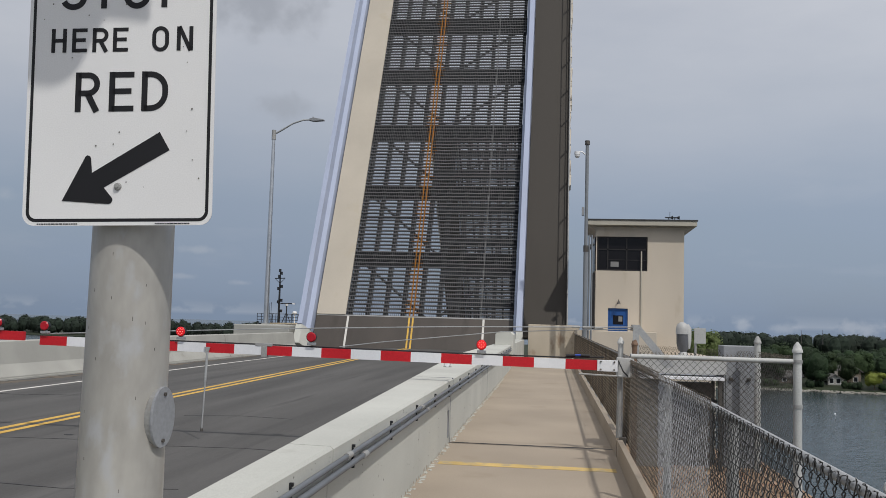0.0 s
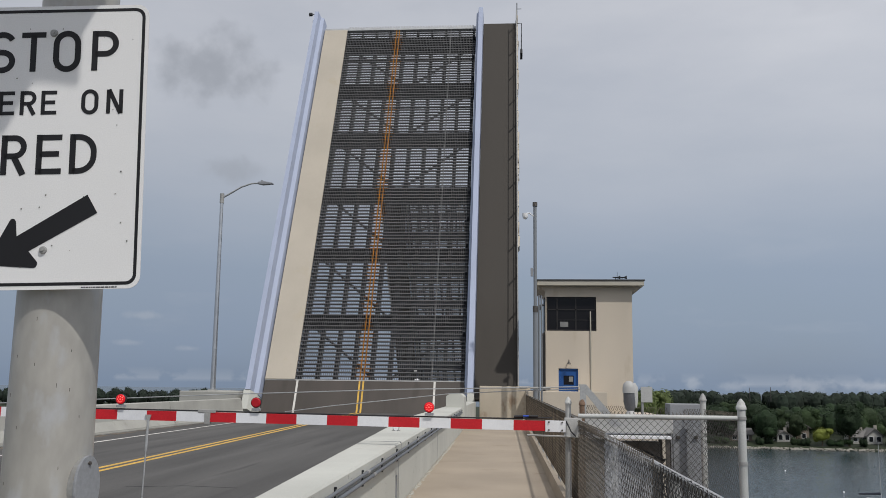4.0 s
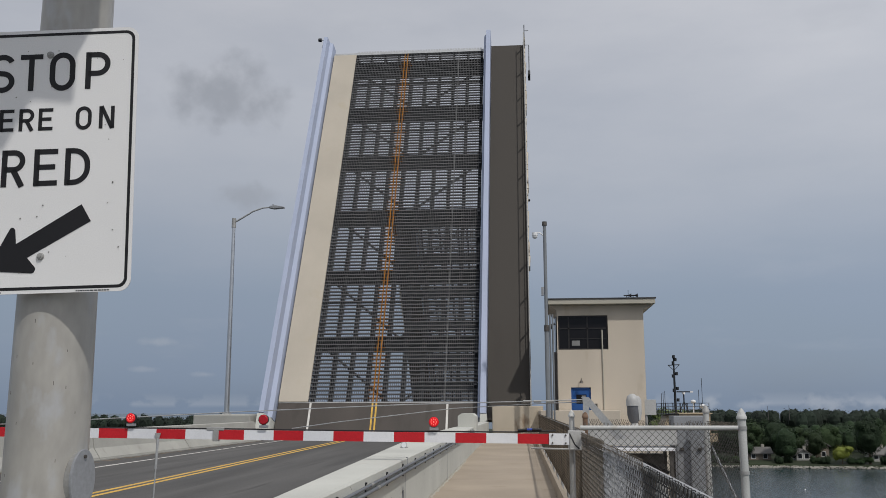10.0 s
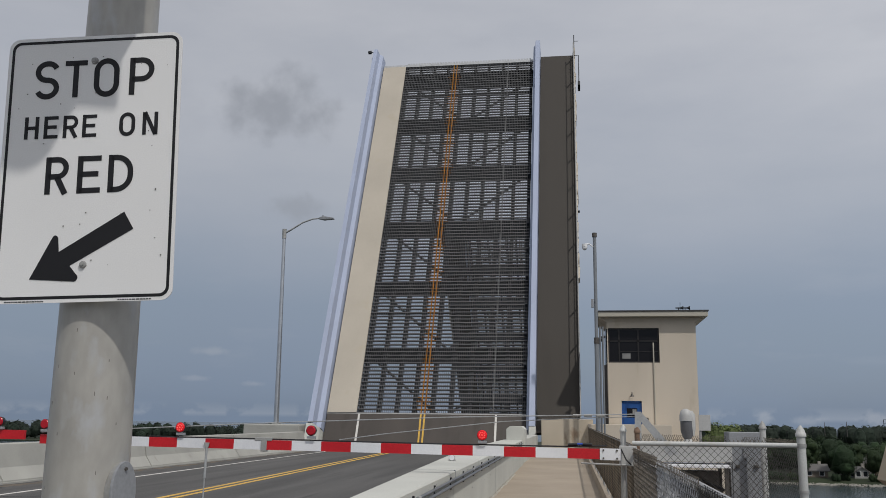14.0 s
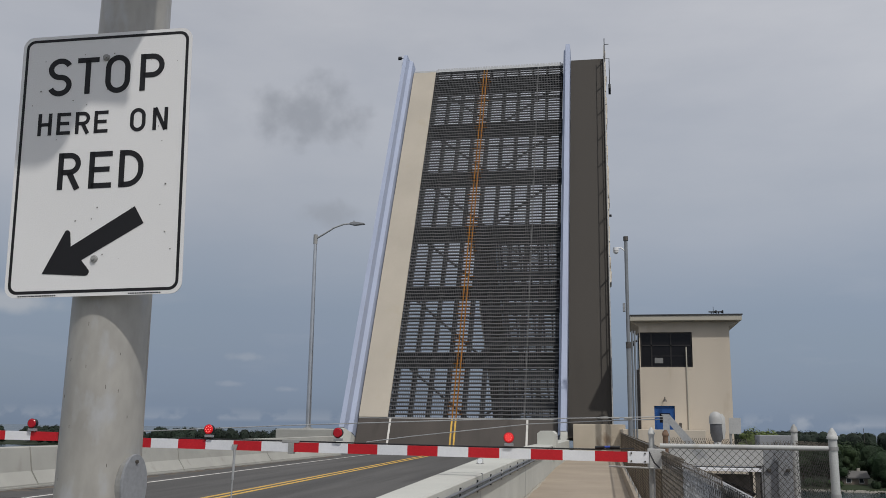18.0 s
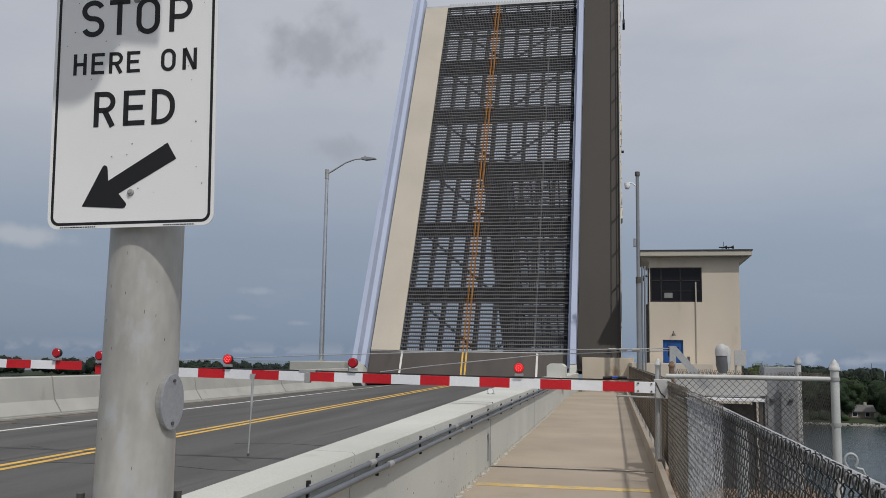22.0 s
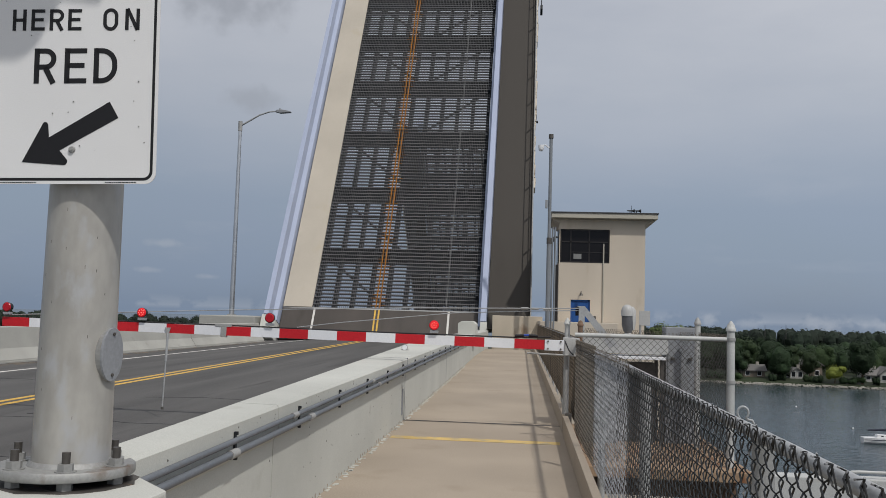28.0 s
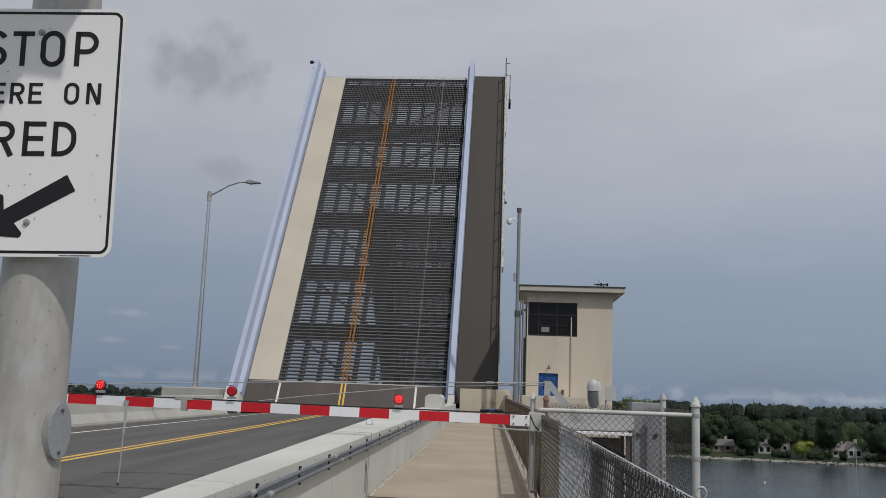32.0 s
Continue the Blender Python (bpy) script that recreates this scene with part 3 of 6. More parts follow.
prism(bm, [(-2.3, -2.0), (-1.27, -2.0), (-1.27, 3.02), (-1.50, 3.28), (-2.0, 3.36), (-2.3, 3.2)], "z", -0.45, 0.815, 0.012)
part("pole_pedestal", bm, "capstone", parapet)
bm = B()
prism(bm, [(-2.62, 0.5), (-1.98, 0.5), (-1.98, 1.26), (-2.08, 1.36), (-2.50, 1.36), (-2.62, 1.27)], "y", 32.6, 33.88, 0.012)
part("end_block", bm, "capstone", parapet)
bm = B()
box(bm, -2.85, -2.16, 33.92, 45.8, -0.4, 0.86, 0.02)
part("low_wall", bm, "capstone", parapet)

# pits on the faces, and pale flakes of paint along the foot of the parapet
rnd = random.Random(31)
def flecks(name, material, places, label, parent=None):
    bm = B()
    for x, y, z, r, flat in places:
        k = rnd.randint(5, 7)
        pts = [(r * rnd.uniform(0.5, 1.2) * math.cos(6.283 * i / k), r * rnd.uniform(0.5, 1.2) * math.sin(6.283 * i / k)) for i in range(k)]
        if flat:
            prism(bm, [(x + u, y + v * 1.6) for u, v in pts], "z", z, z + 0.004)
        else:
            prism(bm, [(y + u, z + v) for u, v in pts], "x", x - 0.003, x + 0.0015)
    part(name, bm, material, parent or parapet, label, "stuff")

flecks("pit", "bolt", [(x_in(y) - 0.03, y, rnd.uniform(0.05, 0.66), rnd.uniform(0.003, 0.009), False) for y in (rnd.uniform(3.5, 20) for i in range(90))]
       + [(x_in(y), y, rnd.uniform(0.76, 0.86), rnd.uniform(0.003, 0.008), False) for y in (rnd.uniform(3.5, 16) for i in range(60))], "small dark pits in the concrete")
flecks("paint_flake", "capstone", [(x_in(y) + rnd.uniform(-0.03, 0.02), y, 0.0005, rnd.uniform(0.012, 0.04), True) for y in (3.5 + i * 0.11 + rnd.uniform(-0.09, 0.09) for i in range(220))], "pale paint flakes along the foot of the wall")
flecks("edge_chip", "walkway", [(x_in(y) - 0.03, y, rnd.uniform(0.004, 0.03), rnd.uniform(0.01, 0.03), False) for y in (3.5 + i * 0.16 + rnd.uniform(-0.07, 0.07) for i in range(150))], "chips in the foot of the wall")

# conduits and their clamps
conduits = thing("conduit_run", "pair of grey steel conduits clamped along the concrete parapet", "conduit")
for off, z, r in ((0.022, 0.782, 0.017), (0.027, 0.718, 0.021)):
    bm = B()
    tube(bm, [(x_in(3.3) + off, 3.25, z), (x_in(32.4) + off, 32.4, z)], r, 10)
    part("conduit", bm, "conduit_grey", conduits)
y = 4.64
while y < 32:
    x = x_in(y)
    cl = new("conduit_clamp")
    cl.parent, cl.location = conduits, (x, y, 0)
    bm = B()
    prism(bm, [(0.0, 0.825), (0.010, 0.815), (0.016, 0.685), (0.0, 0.675)], "y", 0, 0.026)
    part("strap", bm, "ship_dark", cl)
    for z in (0.818, 0.680):
        bm = B()
        box(bm, 0.0, 0.022, 0.003, 0.023, z - 0.010, z + 0.010, 0.003)
        part("strap_bolt", bm, "ship_dark", cl)
    y += 1.51
for y, off, z, r in ((5.9, 0.022, 0.782, 0.022), (9.4, 0.022, 0.782, 0.022), (15.0, 0.022, 0.782, 0.022), (6.4, 0.027, 0.718, 0.026), (9.8, 0.027, 0.718, 0.026), (4.5, 0.027, 0.718, 0.026)):
    bm = B()
    tube(bm, [(x_in(y) + off, y, z), (x_in(y) + off, y + 0.12, z)], r, 10)
    part("conduit_coupling", bm, "galv_dull", conduits)
t = thing("delineator", "small round reflector button on the parapet top", "reflector", (-2.16, 15.7, 0.888))
bm = B()
tube(bm, [(0, -0.02, 0.05), (0, 0.03, 0.05)], 0.055, 16)
box(bm, -0.07, 0.07, -0.02, 0.04, 0, 0.02, 0.004)
part("button", bm, "cast_grey", t)
bm = B()
tube(bm, [(0, -0.021, 0.05), (0, -0.026, 0.05)], 0.045, 16)
part("reflector_face", bm, "arm_white", t)
t = thing("drain_slot", "narrow recessed metal slot cover on the parapet face", "slot cover", (x_in(12.55) - 0.03, 12.5, 0.1))
bm = B()
box(bm, -0.01, 0.012, -0.06, 0.06, 0, 0.36, 0.003)
part("cover", bm, "cabinet", t)

# parapet on the far side of the road, sloped safety shape
left = thing("far_parapet", "weathered concrete safety barrier along the far side of the road", "barrier", kind="structure")
cuts = [-30, 5.0, 12.55, 20.1, 27.65, 35.2, 44.6]
for y0, y1 in zip(cuts, cuts[1:]):
    bm = B()
    prism(bm, [(-14.3, ROAD - 0.4), (-13.4, ROAD - 0.4), (-13.4, 0.05), (-13.60, 0.34), (-13.70, 0.88), (-13.73, 0.90), (-14.0, 0.90), (-14.3, 0.88)], "y", y0 + 0.03, y1 - 0.03)
    part("barrier_length", bm, "concrete", left)
bm = B()
box(bm, -13.75, -13.355, -30, 44.6, ROAD - 0.05, 0.012, 0.006)
part("gutter_edge", bm, "concrete", left)
spots = [(rnd.uniform(-13.36, -12.85), rnd.uniform(4, 44)) for i in range(300)]
flecks("gutter_dirt", "dirt", [(x, y, road_z(x, y) + 0.0005, rnd.uniform(0.03, 0.17), True) for x, y in spots], "brown dirt and grit along the foot of the barrier", left)
bm = B()
box(bm, -17.4, -14.4, 46.0, 52.0, -14.5, 1.22, 0.05)
pier = tagged(part("pier", bm, "concrete"), "concrete bridge pier block beyond the far parapet", "pier", kind="structure")
bm = B()
box(bm, -14.3, 0.6, 44.6, 46.9, -14.5, ROAD - 0.46, 0.03)
tagged(part("abutment", bm, "concrete"), "concrete bascule pier under the road end", "abutment", kind="structure")
bm = B()
box(bm, -1.98, 0.55, 45.9, 46.9, -0.44, 1.64, 0.03)
tagged(part("walk_abutment", bm, "step_concrete"), "stained tan concrete step at the walkway end", "abutment", kind="structure")


# ---- bascule leaf ----
GRID0, GRID1 = 1.95, 29.2
GL, GR = -11.65, -2.65


def leaf():
    t = thing("bascule_leaf", "raised bascule bridge leaf with open steel grid deck", "bridge leaf")
    # open grating: cross bars, long bars
    def bars(name, bm, material, places):
        ob = part(name, bm, material, t)
        ob.location = places[0]
        for p in places[1:]:
            o = new(name, ob.data)
            o.parent, o.location = t, p
    bm = B()
    box(bm, GL, GR, 0, 0.060, -0.105, 0.0)
    bars("grating_cross_bar", bm, "grid", [(0, GRID0 + 0.236 * i, -0.008) for i in range(int((GRID1 - GRID0) / 0.236))])
    bm = B()
    box(bm, 0, 0.019, GRID0, GRID1, -0.05, 0.0)
    bars("grating_long_bar", bm, "grid", [(GL + 0.106 * i, 0, 0) for i in range(int((GR - GL) / 0.106) + 1)])
    for x in (-8.17, -7.97):
        bm = B()
        box(bm, x - 0.045, x + 0.045, 0.0, GRID0, 0.001, 0.005)
        part("yellow_line", bm, "yellow", t)
        bm = B()
        box(bm, x - 0.030, x + 0.030, GRID0, GRID1, -0.03, 0.004)
        part("grating_line", bm, "rust_line", t, "worn orange line paint on the grating")
    bm = B()
    box(bm, -4.385, -4.345, GRID0, GRID1, -0.03, 0.004)
    part("grating_edge_line", bm, "worn_white_line", t, "faint worn white line on the grating")
    # stringers, floor beams and lateral bracing
    k = 9
    for i in range(k + 1):
        x = GL + 0.12 + (GR - GL - 0.24) * i / k
        bm = B()
        box(bm, x - 0.09, x + 0.09, GRID0, GRID1, -0.175, -0.145)
        box(bm, x - 0.012, x + 0.012, GRID0, GRID1, -0.66, -0.175)
        box(bm, x - 0.09, x + 0.09, GRID0, GRID1, -0.69, -0.66)
        part("stringer", bm, "beam", t)
    fb = [1.8, 6.10, 10.63, 15.16, 19.66, 24.06, 28.50]
    for y in fb:
        bm = B()
        box(bm, GL - 1.4, GR + 2.6, y - 0.012, y + 0.012, -1.5, -0.16)
        box(bm, GL - 1.4, GR + 2.6, y - 0.16, y + 0.16, -1.54, -1.5)
        part("floor_beam", bm, "beam", t)
    for y0, y1 in zip(fb, fb[1:]):
        bm = B()
        box(bm, GL, GR, y0 * 0.5 + y1 * 0.5 - 0.03, y0 * 0.5 + y1 * 0.5 + 0.03, -0.22, -0.16)
        part("cross_tie", bm, "beam", t)
        for xa, xb in ((GL + 0.3, (GL + GR) / 2), (GR - 0.3, (GL + GR) / 2)):
            bm = B()
            tube(bm, [(xa, y1 - 0.3, -0.9), (xb, y0 + 0.3, -0.9)], 0.075, 6)
            part("lateral_brace", bm, "beam", t)
    for x in (GL - 0.9, GR + 0.1):
        bm = B()
        prism(bm, [(0.0, -0.3), (29.2, -0.3), (29.2, -1.3), (10, -2.2), (0.0, -3.2)], "x", x - 0.03, x + 0.03)
        part("main_girder", bm, "beam", t)
    # solid deck at the heel
    bm = B()
    box(bm, -13.25, GR, 0.0, GRID0 - 0.03, -0.3, 0.0)
    part("heel_deck", bm, "deck_brown", t, "brown coated solid deck strip")
    bm = B()
    box(bm, -13.25, GR, GRID0 - 0.03, GRID0 + 0.03, -0.3, 0.012)
    part("joint_plate", bm, "galv_dull", t)
    for x in (-11.5, -4.2):
        bm = B()
        box(bm, x - 0.055, x + 0.055, 0.0, GRID0 - 0.03, 0.001, 0.005)
        part("white_line", bm, "white_line", t)
    # rust bleeding out of the line paint over the bars
    for i in range(int((GRID1 - GRID0) / 0.236)):
        y = GRID0 + 0.236 * i
        bm = B()
        w = 0.31 + 0.09 * math.sin(i * 0.7) + 0.06 * math.sin(i * 2.3)
        box(bm, -8.07 - w, -8.07 + w, y + 0.002, y + 0.058, -0.0075, -0.0050)
        part("rust_bleed", bm, "rust_bleed", t)
    bm = B()
    box(bm, -13.25, GL, GRID0 + 0.03, GRID1, -0.22, 0.06, 0.01)
    part("filled_deck", bm, "deck_beige", t, "beige concrete-filled shoulder deck")
    bm = B()
    box(bm, -13.25, GR, GRID1, GRID1 + 0.22, -0.24, 0.01)
    part("tip_plate", bm, "galv", t)
    bm = B()
    for i in range(46):
        x = GL + 0.1 + i * 0.192
        box(bm, x, x + 0.11, GRID1 + 0.22, GRID1 + 0.36, -0.08, 0.005)
    part("finger_joint", bm, "galv", t, kind="stuff")
    # steel parapets
    for name, x0, s in (("steel_parapet", -13.3, -1), ("steel_parapet", -2.64, 1)):
        bm = B()
        if s < 0:
            prism(bm, [(x0, -0.3), (x0 - 0.06, 0.36), (x0 - 0.28, 0.5), (x0 - 0.36, 1.0), (x0 - 0.62, 1.0), (x0 - 0.62, -0.3)], "y", 0.9, 30.1)
        else:
            prism(bm, [(x0, -0.3), (x0 + 0.04, 0.3), (x0 + 0.16, 0.42), (x0 + 0.2, 0.86), (x0 + 0.5, 0.86), (x0 + 0.52, -0.3)], "y", 0.9, 30.4)
        part(name, bm, "steel_blue", t, "pale blue painted steel parapet")
        bm = B()
        if s < 0:
            prism(bm, [(x0, -0.3), (x0 - 0.1, 0.4), (x0 - 0.36, 0.96), (x0 - 0.7, 0.96), (x0 - 0.7, -0.3)], "y", -0.2, 0.88, 0.01)
        else:
            prism(bm, [(x0, -0.3), (x0 + 0.16, 0.42), (x0 + 0.2, 0.84), (x0 + 0.55, 0.84), (x0 + 0.55, -0.3)], "y", -0.2, 0.88, 0.01)
        part("parapet_foot", bm, "capstone", t)
    # brackets along the inner side of the right parapet
    for i in range(14):
        bm = B()
        box(bm, -2.80, -2.66, 2.8 + i * 1.95, 2.86 + i * 1.95, -0.2, 0.34)
        part("parapet_bracket", bm, "beam", t)
    # walkway and its rail
    bm = B()
    box(bm, -2.10, 0.10, 0.9, 29.55, -0.16, 0.10, 0.01)
    part("walk_deck", bm, "walk_leaf", t, "brown-grey coated walkway deck")
    bm = B()
    box(bm, 0.10, 0.15, 0.9, 29.65, -0.3, 0.25, 0.01)
    part("toe_plate", bm, "dark_frame", t)
    rnd = random.Random(17)
    y = 10.4
    while y < 29.4:
        step = rnd.uniform(0.35, 1.3)
        bm = B()
        e = 0.21 + rnd.uniform(0.0, 0.09)
        prism(bm, [(0.155, y), (e, y + rnd.uniform(0.0, 0.1)), (e - rnd.uniform(0.0, 0.03), y + step * 0.5), (e + rnd.uniform(0.0, 0.03), y + step - 0.05), (0.155, y + step - 0.015)], "z", -0.28, 0.235)
        part("edge_plate", bm, "flaking", t, "flaking pale paint on the walkway edge")
        y += step
    for i in range(13):
        bm = B()
        y = 1.6 + i * 2.3
        box(bm, 0.12, 0.19, y, y + 0.07, 0.1, 1.2)
        part("rail_post", bm, "galv_dull", t)
    for z in (0.55, 1.2):
        bm = B()
        tube(bm, [(0.155, 1.0, z), (0.155, 29.6, z)], 0.03, 8)
        part("rail", bm, "galv_dull", t)
    # navigation light, gauge and mast at the tip
    bm = B()
    tube(bm, [(0.2, 29.0, 0.2), (0.2, 30.6, 1.0)], 0.03, 6)
    tube(bm, [(0.2, 30.2, 0.8), (0.5, 30.2, 0.8)], 0.02, 6)
    part("tip_mast", bm, "ship_dark", t)
    bm = B()
    tube(bm, [(0.2, 28.6, 0.9), (0.5, 28.6, 0.9), (0.5, 28.1, 0.3)], 0.025, 6)
    tube(bm, [(0.5, 28.1, 0.3), (0.5, 27.5, -0.5)], 0.03, 6)
    box(bm, 0.42, 0.58, 27.1, 27.5, -1.0, -0.4, 0.02)
    part("navigation_light", bm, "ship_dark", t, "black hanging navigation light")
    bm = B()
    tube(bm, [(-13.9, 29.9, 0.9), (-14.15, 29.9, 0.9)], 0.025, 6)
    box(bm, -14.32, -14.08, 29.8, 30.0, 0.82, 1.0, 0.02)
    part("tip_lamp", bm, "ship_dark", t)
    bm = B()
    box(bm, -14.0, -13.88, 29.2, 29.4, 0.7, 0.85, 0.01)
    part("tip_sensor", bm, "ship_dark", t)
    return t


LEAF = leaf()
LEAF_PIVOT = (-0.21, 47.15, 0.10)
FAR = copy_thing(LEAF, pose(-14.2, 112, 0, 48, 0, 180))
tagged(FAR, "opposite bascule leaf raised beyond the channel", "bridge leaf")


# ---- control house ----
def house():
    t = thing("control_house", "cream stucco bridge control house with flat overhanging roof", "control house", (0, 46, 0))
    x0, x1, d = 1.32, 5.62, 4.6
    wx0, wx1, wz0, wz1 = 1.37, 3.85, 4.42, 6.13
    dx0, dx1, dz1 = 1.95, 2.92, 2.55
    bm = B()
    # front wall around the window and the door
    for a, b2, c, e2 in ((x0, x1, wz1, 6.62), (wx1, x1, 0.0, wz1), (x0, wx0, dz1, wz1), (wx0, wx1, dz1, wz0), (x0, dx0, 0.0, dz1), (dx1, wx1, 0.0, dz1)):
        box(bm, a, b2, 0.0, 0.3, c, e2)
    box(bm, x1 - 0.3, x1, 0.3, d, 0.0, 6.62)
    box(bm, x0, x1 - 0.3, d - 0.3, d, 0.0, 6.62)
    box(bm, x0, x0 + 0.3, 0.3, d, 0.0, wz0)
    box(bm, x0, x0 + 0.3, 3.6, d - 0.3, wz0, 6.62)
    box(bm, x0, x0 + 0.3, 0.3, 3.6, wz1, 6.62)
    bmesh.ops.remove_doubles(bm, verts=bm.verts[:], dist=1e-5)
    part("wall", bm, "stucco", t)
    bm = B()
    box(bm, x0 + 0.3, x1 - 0.3, 0.3, d - 0.3, 4.0, 4.15)
    part("floor", bm, "concrete", t)
    bm = B()
    prism(bm, [(x0 - 0.42, 6.66), (x1 + 0.56, 6.66), (x1 + 0.56, 6.9), (x0 - 0.42, 6.9)], "y", -0.48, d + 0.5, 0.01)
    roof = part("roof", bm, "fascia", t, "pale fascia board of the flat roof")
    bm = B()
    prism(bm, [(x0 + 0.02, 6.40), (x1 - 0.02, 6.40), (x1 + 0.5, 6.655), (x0 - 0.36, 6.655)], "y", 0.02, d)
    part("soffit", bm, "stucco", roof)
    bm = B()
    box(bm, x0 - 0.46, x1 + 0.60, -0.52, d + 0.54, 6.9, 6.96, 0.01)
    part("roof_edge", bm, "roofing", roof, "dark roofing edge")
    # horn pair on the roof
    for dx in (0.0, 0.32):
        bm = B()
        tube(bm, [(4.72 + dx, 0.3, 7.15), (4.97 + dx, 0.3, 7.15), (5.10 + dx, 0.3, 7.15)], [0.03, 0.035, 0.1], 8)
        tube(bm, [(4.87 + dx, 0.3, 6.95), (4.87 + dx, 0.3, 7.15)], 0.02, 6)
        part("horn", bm, "ship_dark", roof)
    bm = B()
    tube(bm, [(4.95, 0.3, 6.96), (4.95, 0.3, 7.42)], 0.012, 5)
    part("roof_aerial", bm, "ship_dark", roof)
    # window
    w = new("window")
    w.parent = t
    bm = B()
    f = 0.07
    box(bm, wx0, wx1, 0.08, 0.16, wz1 - f, wz1)
    box(bm, wx0, wx1, 0.08, 0.16, wz0, wz0 + f)
    for x in (wx0, wx1 - f, 1.87, 2.80):
        box(bm, x, x + f, 0.08, 0.16, wz0 + f, wz1 - f)
    box(bm, wx0, wx1, 0.08, 0.16, 5.46, 5.52)
    part("window_frame", bm, "dark_frame", w)
    bm = B()
    box(bm, 1.94, 2.80, 0.09, 0.15, 4.95, 4.99)
    box(bm, 2.87, wx1 - f, 0.09, 0.15, 4.95, 4.99)
    part("window_rail", bm, "dark_frame", w)
    for a, b2 in ((wx0 + f, 1.87), (1.94, 2.80), (2.87, wx1 - f)):
        for c, e2 in ((wz0 + f, 5.46), (5.52, wz1 - f)):
            bm = B()
            box(bm, a, b2, 0.115, 0.122, c, e2)
            part("pane", bm, GLASS, w)
    bm = B()
    box(bm, 2.05, 2.45, 0.10, 0.108, 4.62, 4.88)
    part("notice", bm, "window_notice", w, "pale notices in the window")
    bm = B()
    box(bm, x0 - 0.05, x0 + 0.02, 0.35, 3.55, wz0, wz1)
    part("side_glazing", bm, GLASS, w)
    # door
    dr = new("door")
    dr.parent = t
    bm = B()
    box(bm, dx0, dx0 + 0.07, 0.06, 0.2, 0.0, dz1)
    box(bm, dx1 - 0.07, dx1, 0.06, 0.2, 0.0, dz1)
    box(bm, dx0, dx1, 0.06, 0.2, dz1 - 0.08, dz1)
    part("door_frame", bm, "blue_door", dr)
    bm = B()
    box(bm, dx0 + 0.075, dx1 - 0.075, 0.10, 0.15, 0.02, dz1 - 0.085, 0.006)
    part("door_leaf", bm, "blue_door", dr, "blue steel door")
    bm = B()
    box(bm, dx0 + 0.25, dx1 - 0.22, 0.092, 0.099, 1.75, 2.2)
    part("door_pane", bm, GLASS, dr)
    bm = B()
    box(bm, dx0 + 0.52, dx1 - 0.26, 0.085, 0.09, 1.9, 2.15)
    part("notice", bm, "window_notice", dr)
    # lamp over the door, conduit on the wall, intercom
    bm = B()
    tube(bm, [(2.46, 0.0, 2.91), (2.46, -0.14, 2.97), (2.46, -0.22, 2.85)], 0.025, 6)
    tube(bm, [(2.46, -0.22, 2.89), (2.46, -0.22, 2.75)], [0.04, 0.10], 8)
    part("door_lamp", bm, "bolt", t)
    bm = B()
    tube(bm, [(3.55, -0.04, 0.0), (3.55, -0.04, 5.40)], 0.035, 8)
    part("wall_conduit", bm, "fascia", t)
    bm = B()
    box(bm, 3.10, 3.22, -0.08, 0.0, 1.5, 1.75, 0.01)
    part("intercom", bm, "bolt", t)
    # dark corner downpipe
    bm = B()
    box(bm, x0 - 0.16, x0 - 0.03, 0.05, 0.2, 0.0, 4.3)
    part("downpipe", bm, "dark_frame", t)
    bm = B()
    tube(bm, [(x0 - 0.1, -0.1, 5.7), (x0 - 0.3, -0.2, 5.65)], 0.05, 8)
    ball(bm, (x0 - 0.3, -0.22, 5.55), 0.12, 2)
    part("wall_camera", bm, "ship_dark", t)
    return t


house()
bm = B()
box(bm, 0.3, 4.2, 44.6, 45.95, -14.5, 1.42, 0.03)
box(bm, 4.2, 7.0, 45.0, 52.0, -14.5, 0.3, 0.03)
box(bm, 0.75, 4.2, 45.95, 52.0, -14.5, 0.0, 0.03)
tagged(part("house_pier", bm, "stucco"), "concrete pier wall under the control house", "pier", kind="structure")

# camera pole beside the house
t = thing("camera_pole", "tall grey steel camera pole with dome camera", "pole", (0.77, 44.0, 0.03))
bm = B()
tube(bm, [(0, 0, 0), (0, 0, 5.3)], 0.11, 12)
part("lower_shaft", bm, "pole_grey", t)
bm = B()
tube(bm, [(0, 0, 5.3), (0, 0, 10.45)], 0.085, 12)
part("upper_shaft", bm, "pole_grey", t)
bm = B()
tube(bm, [(0, 0, 5.15), (0, 0, 5.45)], 0.125, 12)
part("collar", bm, "bolt", t)
bm = B()
tube(bm, [(0, 0, 10.35), (0, 0, 10.55)], 0.12, 12)
part("top_cap", bm, "bolt", t)
bm = B()
tube(bm, [(0, 0, 9.8), (-0.25, -0.05, 10.0), (-0.48, -0.05, 10.0)], 0.03, 8)
part("camera_arm", bm, "ship_white", t)
bm = B()
ball(bm, (-0.48, -0.05, 9.82), 0.13, 2)
tube(bm, [(-0.48, -0.05, 9.85), (-0.48, -0.05, 10.0)], 0.14, 12)
part("dome_camera", bm, "ship_white", t, "white dome camera")
bm = B()
box(bm, -0.22, -0.1, -0.1, 0.1, 6.9, 7.3, 0.01)
part("junction_box", bm, "cabinet", t)
for x in (0.17, 0.30):
    bm = B()
    tube(bm, [(x, 0.3, 0), (x, 0.3, 6.0)], 0.045, 8)
    part("riser_pipe", bm, "pole_grey", t)

